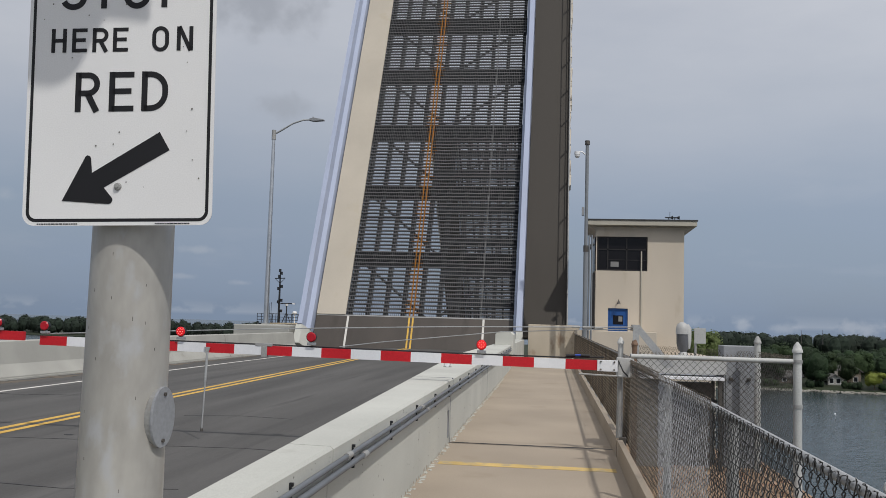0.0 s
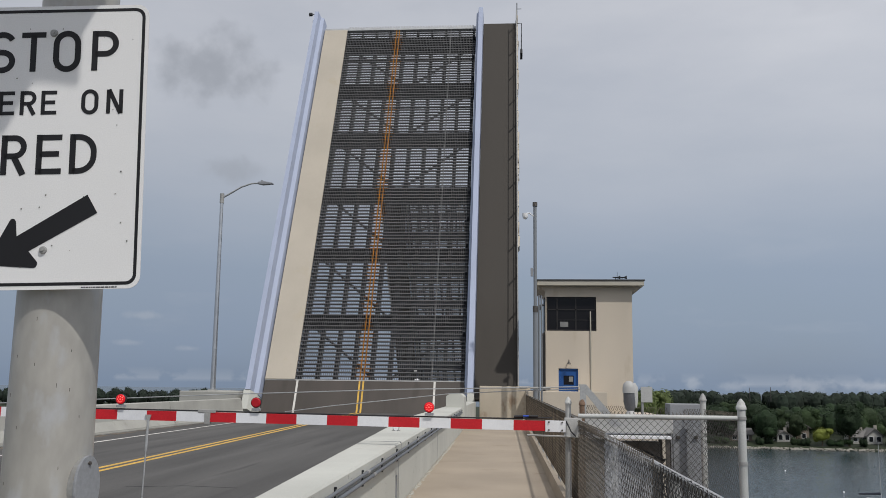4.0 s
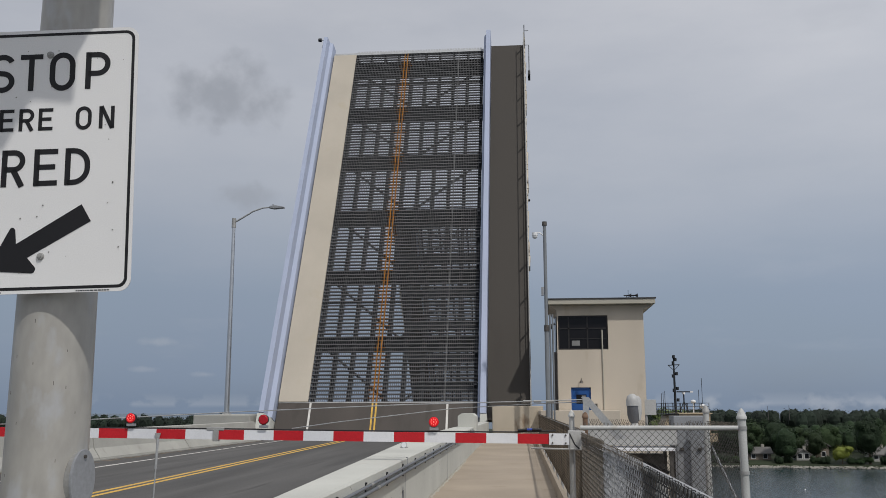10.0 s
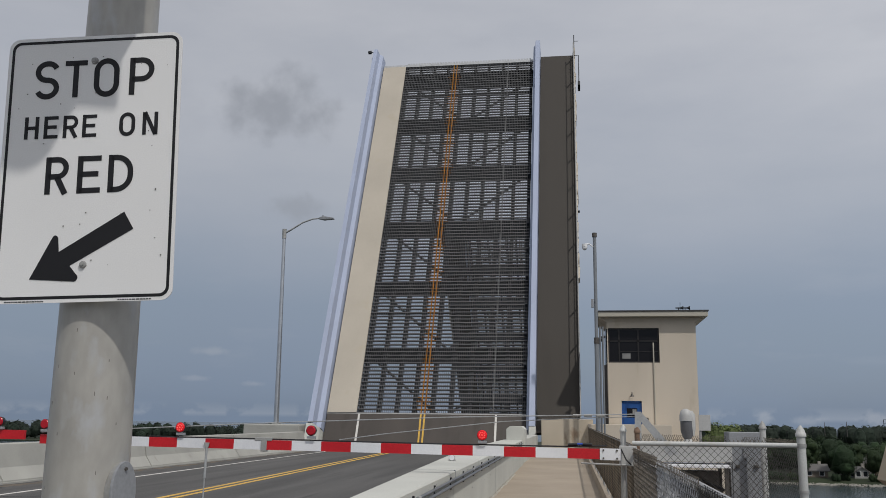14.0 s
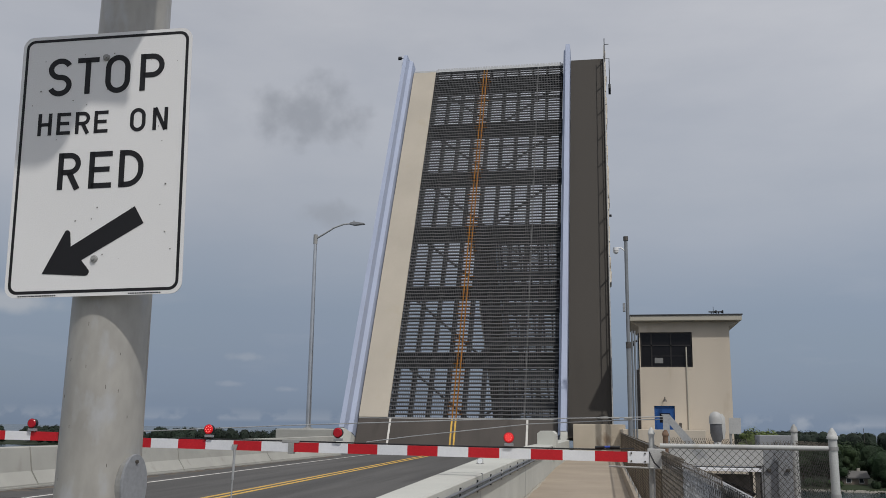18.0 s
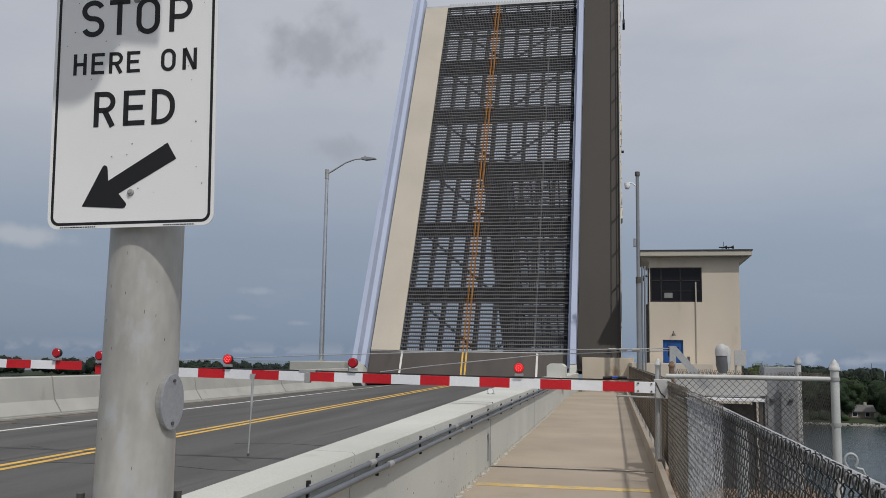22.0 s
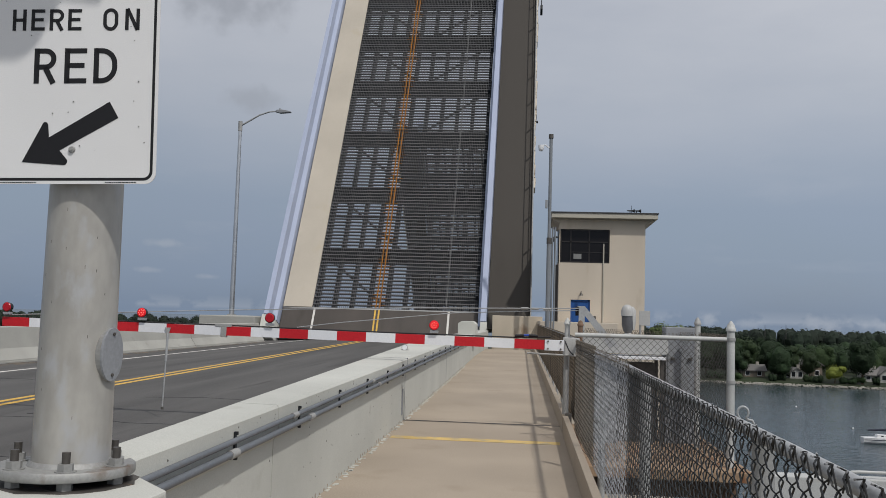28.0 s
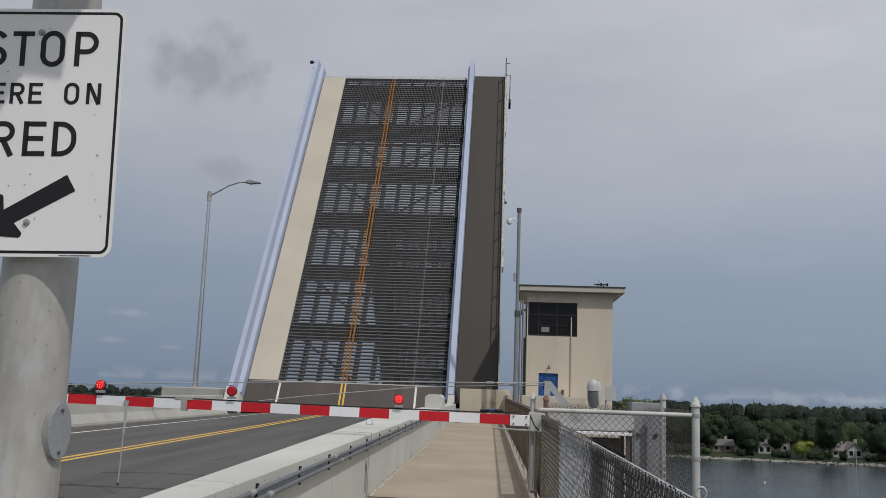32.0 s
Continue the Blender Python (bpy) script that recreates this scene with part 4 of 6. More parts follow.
# street lamp on the far parapet
t = thing("street_lamp", "slender galvanized street lamp with curved arm", "street lamp", (-17.0, 50.0, 1.22))
bm = B()
tube(bm, [(0, 0, 0), (0, 0, 11.08)], [0.15, 0.09], 16)
part("shaft", bm, "bright_galv", t)
bm = B()
box(bm, -0.2, 0.2, -0.2, 0.2, -0.02, 0.06, 0.01)
part("base_plate", bm, "galv_dull", t)
bm = B()
tube(bm, [(0, 0, 10.62), (0, 0, 11.18)], 0.12, 12)
part("collar", bm, "galv_dull", t)
bm = B()
tube(bm, [(0, 0, 10.93), (0.5, 0, 11.2), (1.1, 0, 11.56), (1.7, 0, 11.76), (2.3, 0, 11.79)], [0.06, 0.055, 0.05, 0.045, 0.04], 8)
part("arm", bm, "galv", t)
bm = B()
prism(bm, [(2.05, 11.74), (2.15, 11.85), (2.45, 11.87), (2.95, 11.78), (2.97, 11.72), (2.35, 11.67)], "y", -0.16, 0.16, 0.02)
tube(bm, [(2.3, 0, 11.85), (2.3, 0, 11.95)], 0.05, 8)
part("lamp_head", bm, "cabinet", t)


# ---- sign pole ----
t = thing("sign_pole", "thick galvanized mast pole bolted to the concrete pedestal", "pole", (-1.70, 3.10, 0.845))
bm = B()
tube(bm, [(0, 0, 0.03), (0, 0, 4.68)], [0.148, 0.115], 40)
part("shaft", bm, "pole_steel", t)
bm = B()
tube(bm, [(-0.02, 0, 0.004), (-0.02, 0, 0.008), (-0.02, 0, 0.036), (-0.02, 0, 0.04)], [0.258, 0.262, 0.262, 0.258], 48)
tube(bm, [(0, 0, 0.038), (0, 0, 0.058)], [0.165, 0.152], 40)
part("base_flange", bm, "flange", t)
# dark disc: rust, and the shade under the flange put in as colour
bm = B()
rnd = random.Random(2)
prism(bm, [((0.262 + rnd.uniform(0, 0.025)) * math.cos(6.283 * k / 22) - 0.02, (0.262 + rnd.uniform(0, 0.025)) * math.sin(6.283 * k / 22)) for k in range(22)], "z", -0.031, -0.0275)
part("rust_stain", bm, "bolt", t, "dark ring of rust and painted shade under the base flange")
for k in range(6):
    a = radians(-62.6 + 60 * k)
    x, y = 0.21 * math.cos(a) - 0.02, 0.21 * math.sin(a)
    bo = new("anchor_bolt")
    bo.parent, bo.location = t, (x, y, -0.045)
    bm = B()
    tube(bm, [(0, 0, -0.02), (0, 0, 0.158)], 0.016, 10)
    part("stud", bm, "bolt", bo)
    bm = B()
    tube(bm, [(0, 0, 0.085), (0, 0, 0.089)], 0.040, 16)
    tube(bm, [(0, 0, 0.089), (0, 0, 0.116)], 0.030, 6)
    part("nut", bm, "flange", bo)
    bm = B()
    tube(bm, [(0, 0, 0.016), (0, 0, 0.046)], 0.030, 6)
    part("levelling_nut", bm, "flange", bo)
# small scuffs on the shaft
rnd = random.Random(6)
bm = B()
for i in range(13):
    a, z = radians(rnd.uniform(-130, -20)), rnd.uniform(0.15, 1.1)
    rr = 0.1478 - 0.0071 * z + 0.0003
    m = pose(0, 0, z, 0, 0, math.degrees(a))
    box(bm, rr - 0.002, rr + 0.0006, -0.0009, 0.0009, -rnd.uniform(0.002, 0.008), rnd.uniform(0.002, 0.008), 0, m)
part("scuff", bm, "bolt", t, "small dark scuffs on the zinc", "stuff")
# hand-hole cover
c = new("hand_hole")
c.parent, c.matrix_basis = t, pose(0, 0, 0.475, 0, 0, -11)
bm = B()
pts = [(0.063 * math.cos(q), 0.103 * math.sin(q)) for q in [2 * math.pi * i / 32 for i in range(32)]]
prism(bm, pts, "x", 0.10, 0.154)
part("collar", bm, "flange", c)
bm = B()
pts = [(0.066 * math.cos(q), 0.106 * math.sin(q)) for q in [2 * math.pi * i / 32 for i in range(32)]]
prism(bm, pts, "x", 0.155, 0.165, 0.002)
part("cover_plate", bm, "cabinet", c, "oval grey steel cover plate")
for z in (-0.08, 0.08):
    bm = B()
    tube(bm, [(0.165, 0, z), (0.171, 0, z)], 0.0065, 8)
    part("cover_screw", bm, "bolt", c)

# ---- sign ----
SIGN = thing("stop_sign_plate", "white rectangular stop here on red sign with black arrow", "road sign")
SIGN.matrix_basis = pose(-1.672, 2.922, 2.003, 90, 0, 3.5) @ pose(0, 0, 0, 0, 0, 1.4)
# in the sign's space x runs right, y up, z towards the reader


def rounded(w, h, r, seg=6):
    pts = []
    for cx, cy, a0 in ((w - r, h - r, 0), (r, h - r, 90), (r, r, 180), (w - r, r, 270)):
        pts += [(cx - w / 2 + r * math.cos(radians(a0 + 90 * k / seg)), cy + r * math.sin(radians(a0 + 90 * k / seg))) for k in range(seg + 1)]
    return pts


W, H, X0, Y0 = 0.664, 0.994, -0.006, -0.029
bm = B()
prism(bm, [(x + X0, y + Y0) for x, y in rounded(W, H, 0.042)], "z", -0.004, 0.0)
part("plate", bm, "sign_white", SIGN)
bm = B()
o = [bm.verts.new((x + X0, y + Y0 + 0.0125, 0.0006)) for x, y in rounded(W - 0.025, H - 0.025, 0.034)]
i2 = [bm.verts.new((x + X0, y + Y0 + 0.0235, 0.0006)) for x, y in rounded(W - 0.047, H - 0.047, 0.025)]
for k in range(len(o)):
    bm.faces.new((o[k], o[(k + 1) % len(o)], i2[(k + 1) % len(o)], i2[k]))
part("border", bm, "black", SIGN)


def stroke(bm, pts, w, closed=False, z0=0.0002, z1=0.0014):
    """A flat band of one width along points, mitred at the bends."""
    pts = [Vector(q) for q in pts]
    k = len(pts)
    lo, hi = [], []
    for i, q in enumerate(pts):
        a = pts[i - 1] if i or closed else q
        c = pts[(i + 1) % k] if i < k - 1 or closed else q
        u, v = (q - a), (c - q)
        u = u.normalized() if u.length > 1e-9 else v.normalized()
        v = v.normalized() if v.length > 1e-9 else u
        n1, n2 = Vector((-u.y, u.x)), Vector((-v.y, v.x))
        m2 = (n1 + n2).normalized()
        d2 = m2 * (w / 2 / max(0.5, m2.dot(n1)))
        lo.append([bm.verts.new((*(q + d2), z)) for z in (z0, z1)])
        hi.append([bm.verts.new((*(q - d2), z)) for z in (z0, z1)])
    for i in range(k if closed else k - 1):
        j = (i + 1) % k
        bm.faces.new((lo[i][1], hi[i][1], hi[j][1], lo[j][1]))
        bm.faces.new((lo[i][0], lo[i][1], lo[j][1], lo[j][0]))
        bm.faces.new((hi[i][1], hi[i][0], hi[j][0], hi[j][1]))


def bow(cx, cy, rx, ry, a0, a1, seg=14):
    return [(cx + rx * math.cos(radians(a0 + (a1 - a0) * i / seg)), cy + ry * math.sin(radians(a0 + (a1 - a0) * i / seg))) for i in range(seg + 1)]


def letter(c, x0, x1, y0, y1, st):
    """A highway-style capital in the box x0..x1, y0..y1 with strokes st wide."""
    bm = B()
    e = st / 2
    l, r2, t2, b2, mid = x0 + e, x1 - e, y1 - e, y0 + e, (y0 + y1) / 2
    w, h = x1 - x0, y1 - y0
    if c in "HNERPD":
        stroke(bm, [(l, y0), (l, y1)], st)
    if c in "HN":
        stroke(bm, [(r2, y0), (r2, y1)], st)
    if c == "H":
        stroke(bm, [(l, mid), (r2, mid)], st * 0.95)
    if c == "N":
        stroke(bm, [(l + e * 0.2, y1), (r2 - e * 0.2, y0)], st * 1.05)
    if c == "E":
        for y, q in ((t2, x1), (b2, x1), (mid + 0.01 * h, x1 - 0.1 * w)):
            stroke(bm, [(l, y), (q, y)], st * 0.95)
    if c == "T":
        stroke(bm, [(x0, t2), (x1, t2)], st * 0.95)
        stroke(bm, [((x0 + x1) / 2, y0), ((x0 + x1) / 2, t2)], st)
    if c in "RP":
        lowy = y0 + (0.47 if c == "R" else 0.42) * h
        ry = (t2 - lowy) / 2
        stroke(bm, [(l, t2)] + bow(r2 - ry, lowy + ry, ry, ry, 90, -90) + [(l, lowy)], st * 0.97)
    if c == "R":
        stroke(bm, [(x0 + 0.5 * w, y0 + 0.46 * h), (r2 + e * 0.05, y0)], st * 1.05)
    if c == "D":
        rx = 0.56 * w
        stroke(bm, [(l, t2)] + bow(r2 - rx, t2 - rx, rx, rx, 90, 0, 8) + bow(r2 - rx, b2 + rx, rx, rx, 0, -90, 8) + [(l, b2)], st * 0.97)
    if c == "O":
        rx = w / 2 - e
        ry = rx * 1.05
        cx = (x0 + x1) / 2
        stroke(bm, bow(cx, t2 - ry, rx, ry, 0, 180, 16) + bow(cx, b2 + ry, rx, ry, 180, 360, 16), st, True)
    if c == "S":
        rx, ry, cx = w / 2 - e, (h / 2 - e) / 2, (x0 + x1) / 2
        stroke(bm, bow(cx, t2 - ry, rx, ry, 22, 262, 20) + bow(cx, b2 + ry, rx, ry, 82, -158, 20), st)
    part("letter", bm, "black", SIGN)


for c, x0, x1 in (("S", -0.230, -0.136), ("T", -0.116, -0.031), ("O", -0.004, 0.092), ("P", 0.131, 0.224)):
    letter(c, x0, x1, 0.728 - (0.003 if c in "SO" else 0), 0.871 + (0.003 if c in "SO" else 0), 0.0205)
for c, x0, x1 in (("H", -0.257, -0.203), ("E", -0.183, -0.129), ("R", -0.110, -0.054), ("E", -0.037, 0.017), ("O", 0.102, 0.161), ("N", 0.189, 0.246)):
    letter(c, x0, x1, 0.574 - (0.002 if c == "O" else 0), 0.659 + (0.002 if c == "O" else 0), 0.0135)
for c, x0, x1 in (("R", -0.165, -0.078), ("E", -0.045, 0.043), ("D", 0.070, 0.163)):
    letter(c, x0, x1, 0.364, 0.503, 0.0205)
# arrow: a straight shaft and a head with blunt barbs
bm = B()
prism(bm, [(-0.199, 0.056), (-0.034, 0.044), (-0.026, 0.047), (-0.021, 0.056), (-0.022, 0.064), (-0.053, 0.101), (0.174, 0.228), (0.138, 0.291), (-0.096, 0.152), (-0.101, 0.203), (-0.106, 0.211), (-0.114, 0.213), (-0.120, 0.209)], "z", 0.0002, 0.0016)
part("arrow", bm, "black", SIGN)
for y in (0.104, 0.866):
    bm = B()
    tube(bm, [(-0.004, y, 0.0), (-0.004, y, 0.008)], [0.014, 0.011], 12)
    tube(bm, [(-0.004, y, 0.007), (-0.004, y, 0.012)], 0.006, 6)
    part("sign_bolt", bm, "galv_dull", SIGN)
for x0, x1 in ((-0.285, -0.14), (0.13, 0.245)):
    bm = B()
    x = x0
    random.seed(4)
    while x < x1:
        w = random.uniform(0.004, 0.013)
        box(bm, x, x + w, -0.0255, -0.0215, 0.0002, 0.001)
        x += w + 0.0025
    part("maker_marks", bm, "black", SIGN)
rnd = random.Random(17)
bm = B()
for i in range(26):
    x, y, q = rnd.uniform(-0.29, 0.28), rnd.uniform(0.0, 0.92), rnd.uniform(0.0012, 0.0028)
    prism(bm, [(x - q, y - q), (x + q, y - q * 0.7), (x + q * 0.7, y + q), (x - q * 0.8, y + q * 0.8)], "z", 0.0017, 0.0021)
part("grime_speck", bm, "bolt", SIGN, "small dark specks on the sheeting", "stuff")
bm = B()
box(bm, -0.05, 0.05, 0.05, 0.15, -0.03, -0.0045)
box(bm, -0.05, 0.05, 0.80, 0.90, -0.03, -0.0045)
part("mount_bracket", bm, "galv_dull", SIGN)


# ---- unseen signal-shaped block, added on the pole to cast shade on the sign ----
t = thing("traffic_signal", "unseen black signal-shaped block added above the sign to shade it", "traffic signal", (-1.415, 2.52, 3.56))
bm = B()
box(bm, -0.17, 0.17, -0.12, 0.12, 0.02, 1.07, 0.03)
part("signal_body", bm, "dark_frame", t)
bm = B()
box(bm, -0.235, 0.235, -0.125, -0.115, 0.0, 1.10, 0.004)
part("backplate", bm, "dark_frame", t)
for z in (0.18, 0.52, 0.86):
    bm = B()
    tube(bm, [(0, -0.12, z), (0, -0.30, z + 0.01)], [0.14, 0.15], 20, False)
    part("visor", bm, "dark_frame", t)
    bm = B()
    tube(bm, [(0, -0.12, z), (0, -0.14, z)], 0.12, 20)
    part("lens", bm, "lamp_red", t)
bm = B()
for z in (0.12, 0.93):
    tube(bm, [(0, 0.1, z + 0.1), (-0.16, 0.5, z + 0.1)], 0.03, 10)
part("bracket", bm, "galv_dull", t)


# ---- barrier gate ----
GATE = thing("barrier_gate", "lowered red and white striped barrier gate arm with red lamps", "barrier gate", (0, 12.03, 0))
GATE.matrix_basis = pose(0.015, 12.03, -0.010, 0, 0.65, 0)
P = 0.4075
def gate_lamp(parent, x, z, lit):
    la = new("warning_lamp")
    la.parent, la.location, la.scale = parent, (x, -0.05, z - 0.015), (0.86, 0.86, 0.86)
    bm = B()
    tube(bm, [(0, 0.06, 0), (0, -0.02, 0)], [0.072, 0.08], 20)
    part("lamp_housing", bm, "ship_dark", la)
    bm = B()
    tube(bm, [(0, -0.021, 0), (0, -0.035, 0)], [0.076, 0.062], 20)
    part("lens", bm, "lamp_lit" if lit else "lamp_red", la)
    if lit:
        bm = B()
        for k in range(8):
            a = 2 * math.pi * k / 8
            ball(bm, (0.042 * math.cos(a), -0.036, 0.042 * math.sin(a)), 0.008, 1)
        ball(bm, (0, -0.038, 0), 0.010, 1)
        part("led_ring", bm, "led", la)
    bm = B()
    box(bm, -0.065, 0.065, -0.02, 0.06, -0.125, -0.085, 0.006)
    box(bm, -0.025, 0.025, -0.01, 0.05, -0.1, -0.07)
    part("lamp_base", bm, "cabinet", la)


def arm(parent, x_from, x_to, first_red, z0=1.115, z1=1.243):
    x, redn = x_from, first_red
    step = -P if x_to < x_from else P
    while (x - x_to) * step < -0.02:
        nx = x + step
        if (nx - x_to) * step > 0:
            nx = x_to
        bm = B()
        box(bm, min(x, nx), max(x, nx), -0.025, 0.025, z0, z1)
        part("arm_stripe", bm, "red" if redn else "arm_white", parent)
        x, redn = nx, not redn


arm(GATE, 0.235, -7.507, True)
bm = B()
box(bm, 0.235, 0.50, -0.04, 0.0, 1.105, 1.250, 0.004)
part("arm_end_plate", bm, "arm_white", GATE)
for x in (0.28, 0.45):
    for z in (1.13, 1.23):
        bm = B()
        tube(bm, [(x, -0.04, z), (x, -0.055, z)], 0.012, 6)
        part("plate_bolt", bm, "bolt", GATE)
bm = B()
tube(bm, [(0.32, -0.02, 1.285), (-0.2, -0.01, 1.262), (-1.9, 0.0, 1.254), (-4.2, 0.0, 1.257), (-5.9, 0.0, 1.253)], 0.010, 6)
part("lamp_cable", bm, "rubber", GATE)
bm = B()
tube(bm, [(0.02, -0.02, 1.298), (-0.05, -0.02, 1.295)], 0.014, 8)
part("cable_plug", bm, "blue_plug", GATE, "blue cable plug")
bm = B()
tube(bm, [(0.14, -0.02, 1.295), (0.02, -0.02, 1.298)], 0.017, 8)
part("cable_joint", bm, "rubber", GATE)
bm = B()
tube(bm, [(-0.05, -0.02, 1.295), (-0.17, -0.02, 1.285)], 0.017, 8)
part("cable_joint", bm, "rubber", GATE)
for x, z, lit in ((-1.27, 1.395, True), (-3.57, 1.40, False), (-5.42, 1.40, True), (-7.43, 1.40, False)):
    gate_lamp(GATE, x, z, lit)
# hinge plate on the arm and the hanging prop rod
bm = B()
box(bm, -4.36, -4.12, -0.032, 0.03, 1.235, 1.275, 0.004)
box(bm, -4.27, -4.19, -0.036, 0.03, 1.09, 1.235, 0.004)
part("arm_hinge", bm, "galv_dull", GATE)
rod = new("prop_rod")
rod.parent = GATE
bm = B()
prism(bm, [(-5.072, 1.19), (-4.992, 1.19), (-5.02, 1.09), (-5.045, 1.09)], "y", -0.05, -0.03)
part("rod_bracket", bm, "galv_dull", rod)
bm = B()
tube(bm, [(-5.03, -0.04, 1.12), (-5.035, -0.04, 0.72)], 0.018, 8)
part("rod_sleeve", bm, "galv", rod)
bm = B()
tube(bm, [(-5.035, -0.04, 0.72), (-5.045, -0.04, 0.08)], 0.011, 8)
part("rod_shaft", bm, "galv", rod)
bm = B()
tube(bm, [(-5.045, -0.04, 0.09), (-5.046, -0.04, 0.05)], 0.020, 8)
part("rod_foot", bm, "bolt", rod)
# bracing wires from the hinge post along the arm
bm = B()
tube(bm, [(0.72, 0.0, 1.69), (0.1, 0.0, 1.665), (-1.7, 0, 1.60), (-4.2, 0, 1.47), (-7.5, 0, 1.27)], 0.007, 5)
tube(bm, [(0.72, 0.03, 1.66), (0.1, 0.03, 1.63), (-1.0, 0.03, 1.56), (-2.6, 0.03, 1.36), (-3.2, 0.03, 1.27)], 0.006, 5)
part("stay_wire", bm, "galv", GATE)
for x in (0.14, 0.0, 0.3):
    bm = B()
    tube(bm, [(x, 0, 1.66), (x - 0.1, 0, 1.658)], 0.016, 6)
    part("turnbuckle", bm, "galv_dull", GATE)
# drive head: counter arms, strut and hinge post
bm = B()
box(bm, 0.48, 0.70, -0.03, 0.05, 1.05, 1.29, 0.01)
part("arm_yoke", bm, "cast_grey", GATE)
bm = B()
tube(bm, [(0.53, 0.1, 1.20), (0.53, 0.1, -0.2)], 0.03, 12)
part("hinge_post", bm, "galv_dull", GATE)
bm = B()
tube(bm, [(0.0, -0.03, 1.06), (0.3, -0.04, 1.055), (0.66, -0.02, 1.05)], 0.012, 6)
part("lower_stay", bm, "galv_dull", GATE)
bm = B()
prism(bm, [(0.66, 1.72), (0.76, 1.72), (1.22, 1.20), (1.10, 1.18)], "y", 0.02, 0.05)
prism(bm, [(0.68, 1.72), (0.76, 1.72), (0.76, 1.2), (0.68, 1.2)], "y", -0.01, 0.02)
part("stay_strut", bm, "galv", GATE)
bm = B()
tube(bm, [(0.5, -0.03, 1.25), (0.56, -0.12, 1.12), (0.62, -0.12, 1.06)], 0.009, 6)
part("arm_cable", bm, "rubber", GATE)

# gate of the far side, its arm tip meeting this one
OTHER = thing("barrier_gate", "striped barrier gate arm reaching over from the far side", "barrier gate", (0, 12.03, 0))
OTHER.matrix_basis = pose(0, 12.03, 0.03, 0, 0.65, 0)
arm(OTHER, -7.74, -13.0, True, 1.125, 1.25)
gate_lamp(OTHER, -8.12, 1.38, False)
gate_lamp(OTHER, -10.6, 1.42, True)
bm = B()
box(bm, -14.6, -13.0, -0.3, 0.3, ROAD - 0.4, 1.45, 0.02)
part("drive_cabinet", bm, "cabinet", OTHER)


# ---- fences ----
def mesh_panel(a, b2, z0, z1, pitch=0.055, wire=0.0022, material="wire_dark", depth=0.0):
    """Chain link between two ground points: zigzag wires that hook into each other."""
    a, b2 = Vector((*a, 0)), Vector((*b2, 0))
    d = b2 - a
    L = d.length
    d.normalize()
    nrm = Vector((-d.y, d.x, 0))
    verts, faces = [], []
    k = int(L / pitch)
    h = pitch * 0.5
    def seg(p, q2):
        w = (q2 - p).normalized()
        u = w.cross(nrm).normalized() * wire
        v = nrm * wire
        i0 = len(verts)
        for c in (p, q2):
            verts.extend([c + u, c + v, c - u, c - v])
        for j in range(4):
            faces.append((i0 + j, i0 + (j + 1) % 4, i0 + 4 + (j + 1) % 4, i0 + 4 + j))
    for i in range(k):
        x0 = i * pitch
        z, side = z0, i % 2
        while z < z1 - 1e-4:
            zn = min(z + pitch, z1)
            xa, xb = (x0, x0 + pitch) if side == 0 else (x0 + pitch, x0)
            p, q2 = a + d * xa + Vector((0, 0, z)), a + d * xb + Vector((0, 0, zn))
            # each wire is a flattened spiral: up on the front, back on the rear
            off = nrm * (depth if side == 0 else -depth)
            if depth:
                m1, m2 = p.lerp(q2, 0.2) + off, p.lerp(q2, 0.8) + off
                seg(p, m1)
                seg(m1, m2)
                seg(m2, q2)
            else:
                seg(p, q2)
            z, side = zn, 1 - side
    me = bpy.data.meshes.new("mesh")
    me.from_pydata([tuple(v) for v in verts], [], faces)
    me.materials.append(M[material])
    return me


def twists(a, b2, z, step=0.072, h=0.022, tips=False):
    """The twisted wire ends along the top of a chain link fence: the stems, or their cut tips."""
    bm = B()
    a, b2 = Vector((*a, z)), Vector((*b2, z))
    L = (b2 - a).length
    d = (b2 - a).normalized()
    side = Vector((-d.y, d.x, 0))
    k = int(L / step)
    rnd = random.Random(9)
    for i in range(k):
        p = a + d * (i * step)
        for s2 in (-1, 1):
            q2 = p + side * rnd.uniform(-0.012, 0.012)
            end = q2 + side * 0.012 + d * (s2 * 0.010 + rnd.uniform(-.006, .006)) + Vector((0, 0, h * rnd.uniform(0.1, 0.9)))
            knot = p + d * (0.004 * s2) + Vector((0, 0, h * 0.3))
            if tips:
                tube(bm, [knot.lerp(end, 0.7), end], 0.0029, 5)
            else:
                tube(bm, [p - d * (0.030 * s2) + Vector((0, 0, -0.046)), p - d * (0.008 * s2) + Vector((0, 0, -0.014)), knot, end], 0.0025, 5, False)
    return bm


FX = 0.80


def fence_x(y):
    """The near fence closes in on the walkway towards the gate."""
    return FX - 0.115 * max(0.0, (y - 5.0) / 7.0)


near = thing("chain_link_fence", "weathered chain link fence beside the walkway, galvanized", "fence")
for ya, yb, mt, wr in ((1.2, 6.15, "wire_near", 0.0031), (6.15, 8.95, "wire_new", 0.0031), (8.95, 12.0, "wire_tan", 0.0031)):
    ob = new("wire_mesh", mesh_panel((fence_x(ya), ya), (fence_x(yb), yb), 0.05, 1.19 if ya < 5 else 1.215 if ya < 8 else 1.25, 0.052, wr, mt, 0.009))
    ob.parent = near
    ob["kind"] = "stuff"
ob = new("wire_mesh", mesh_panel((FX, -12.0), (FX, 1.2), 0.05, 1.19, 0.052, 0.0028, "wire_near"))
ob.parent = near
ob["kind"] = "stuff"
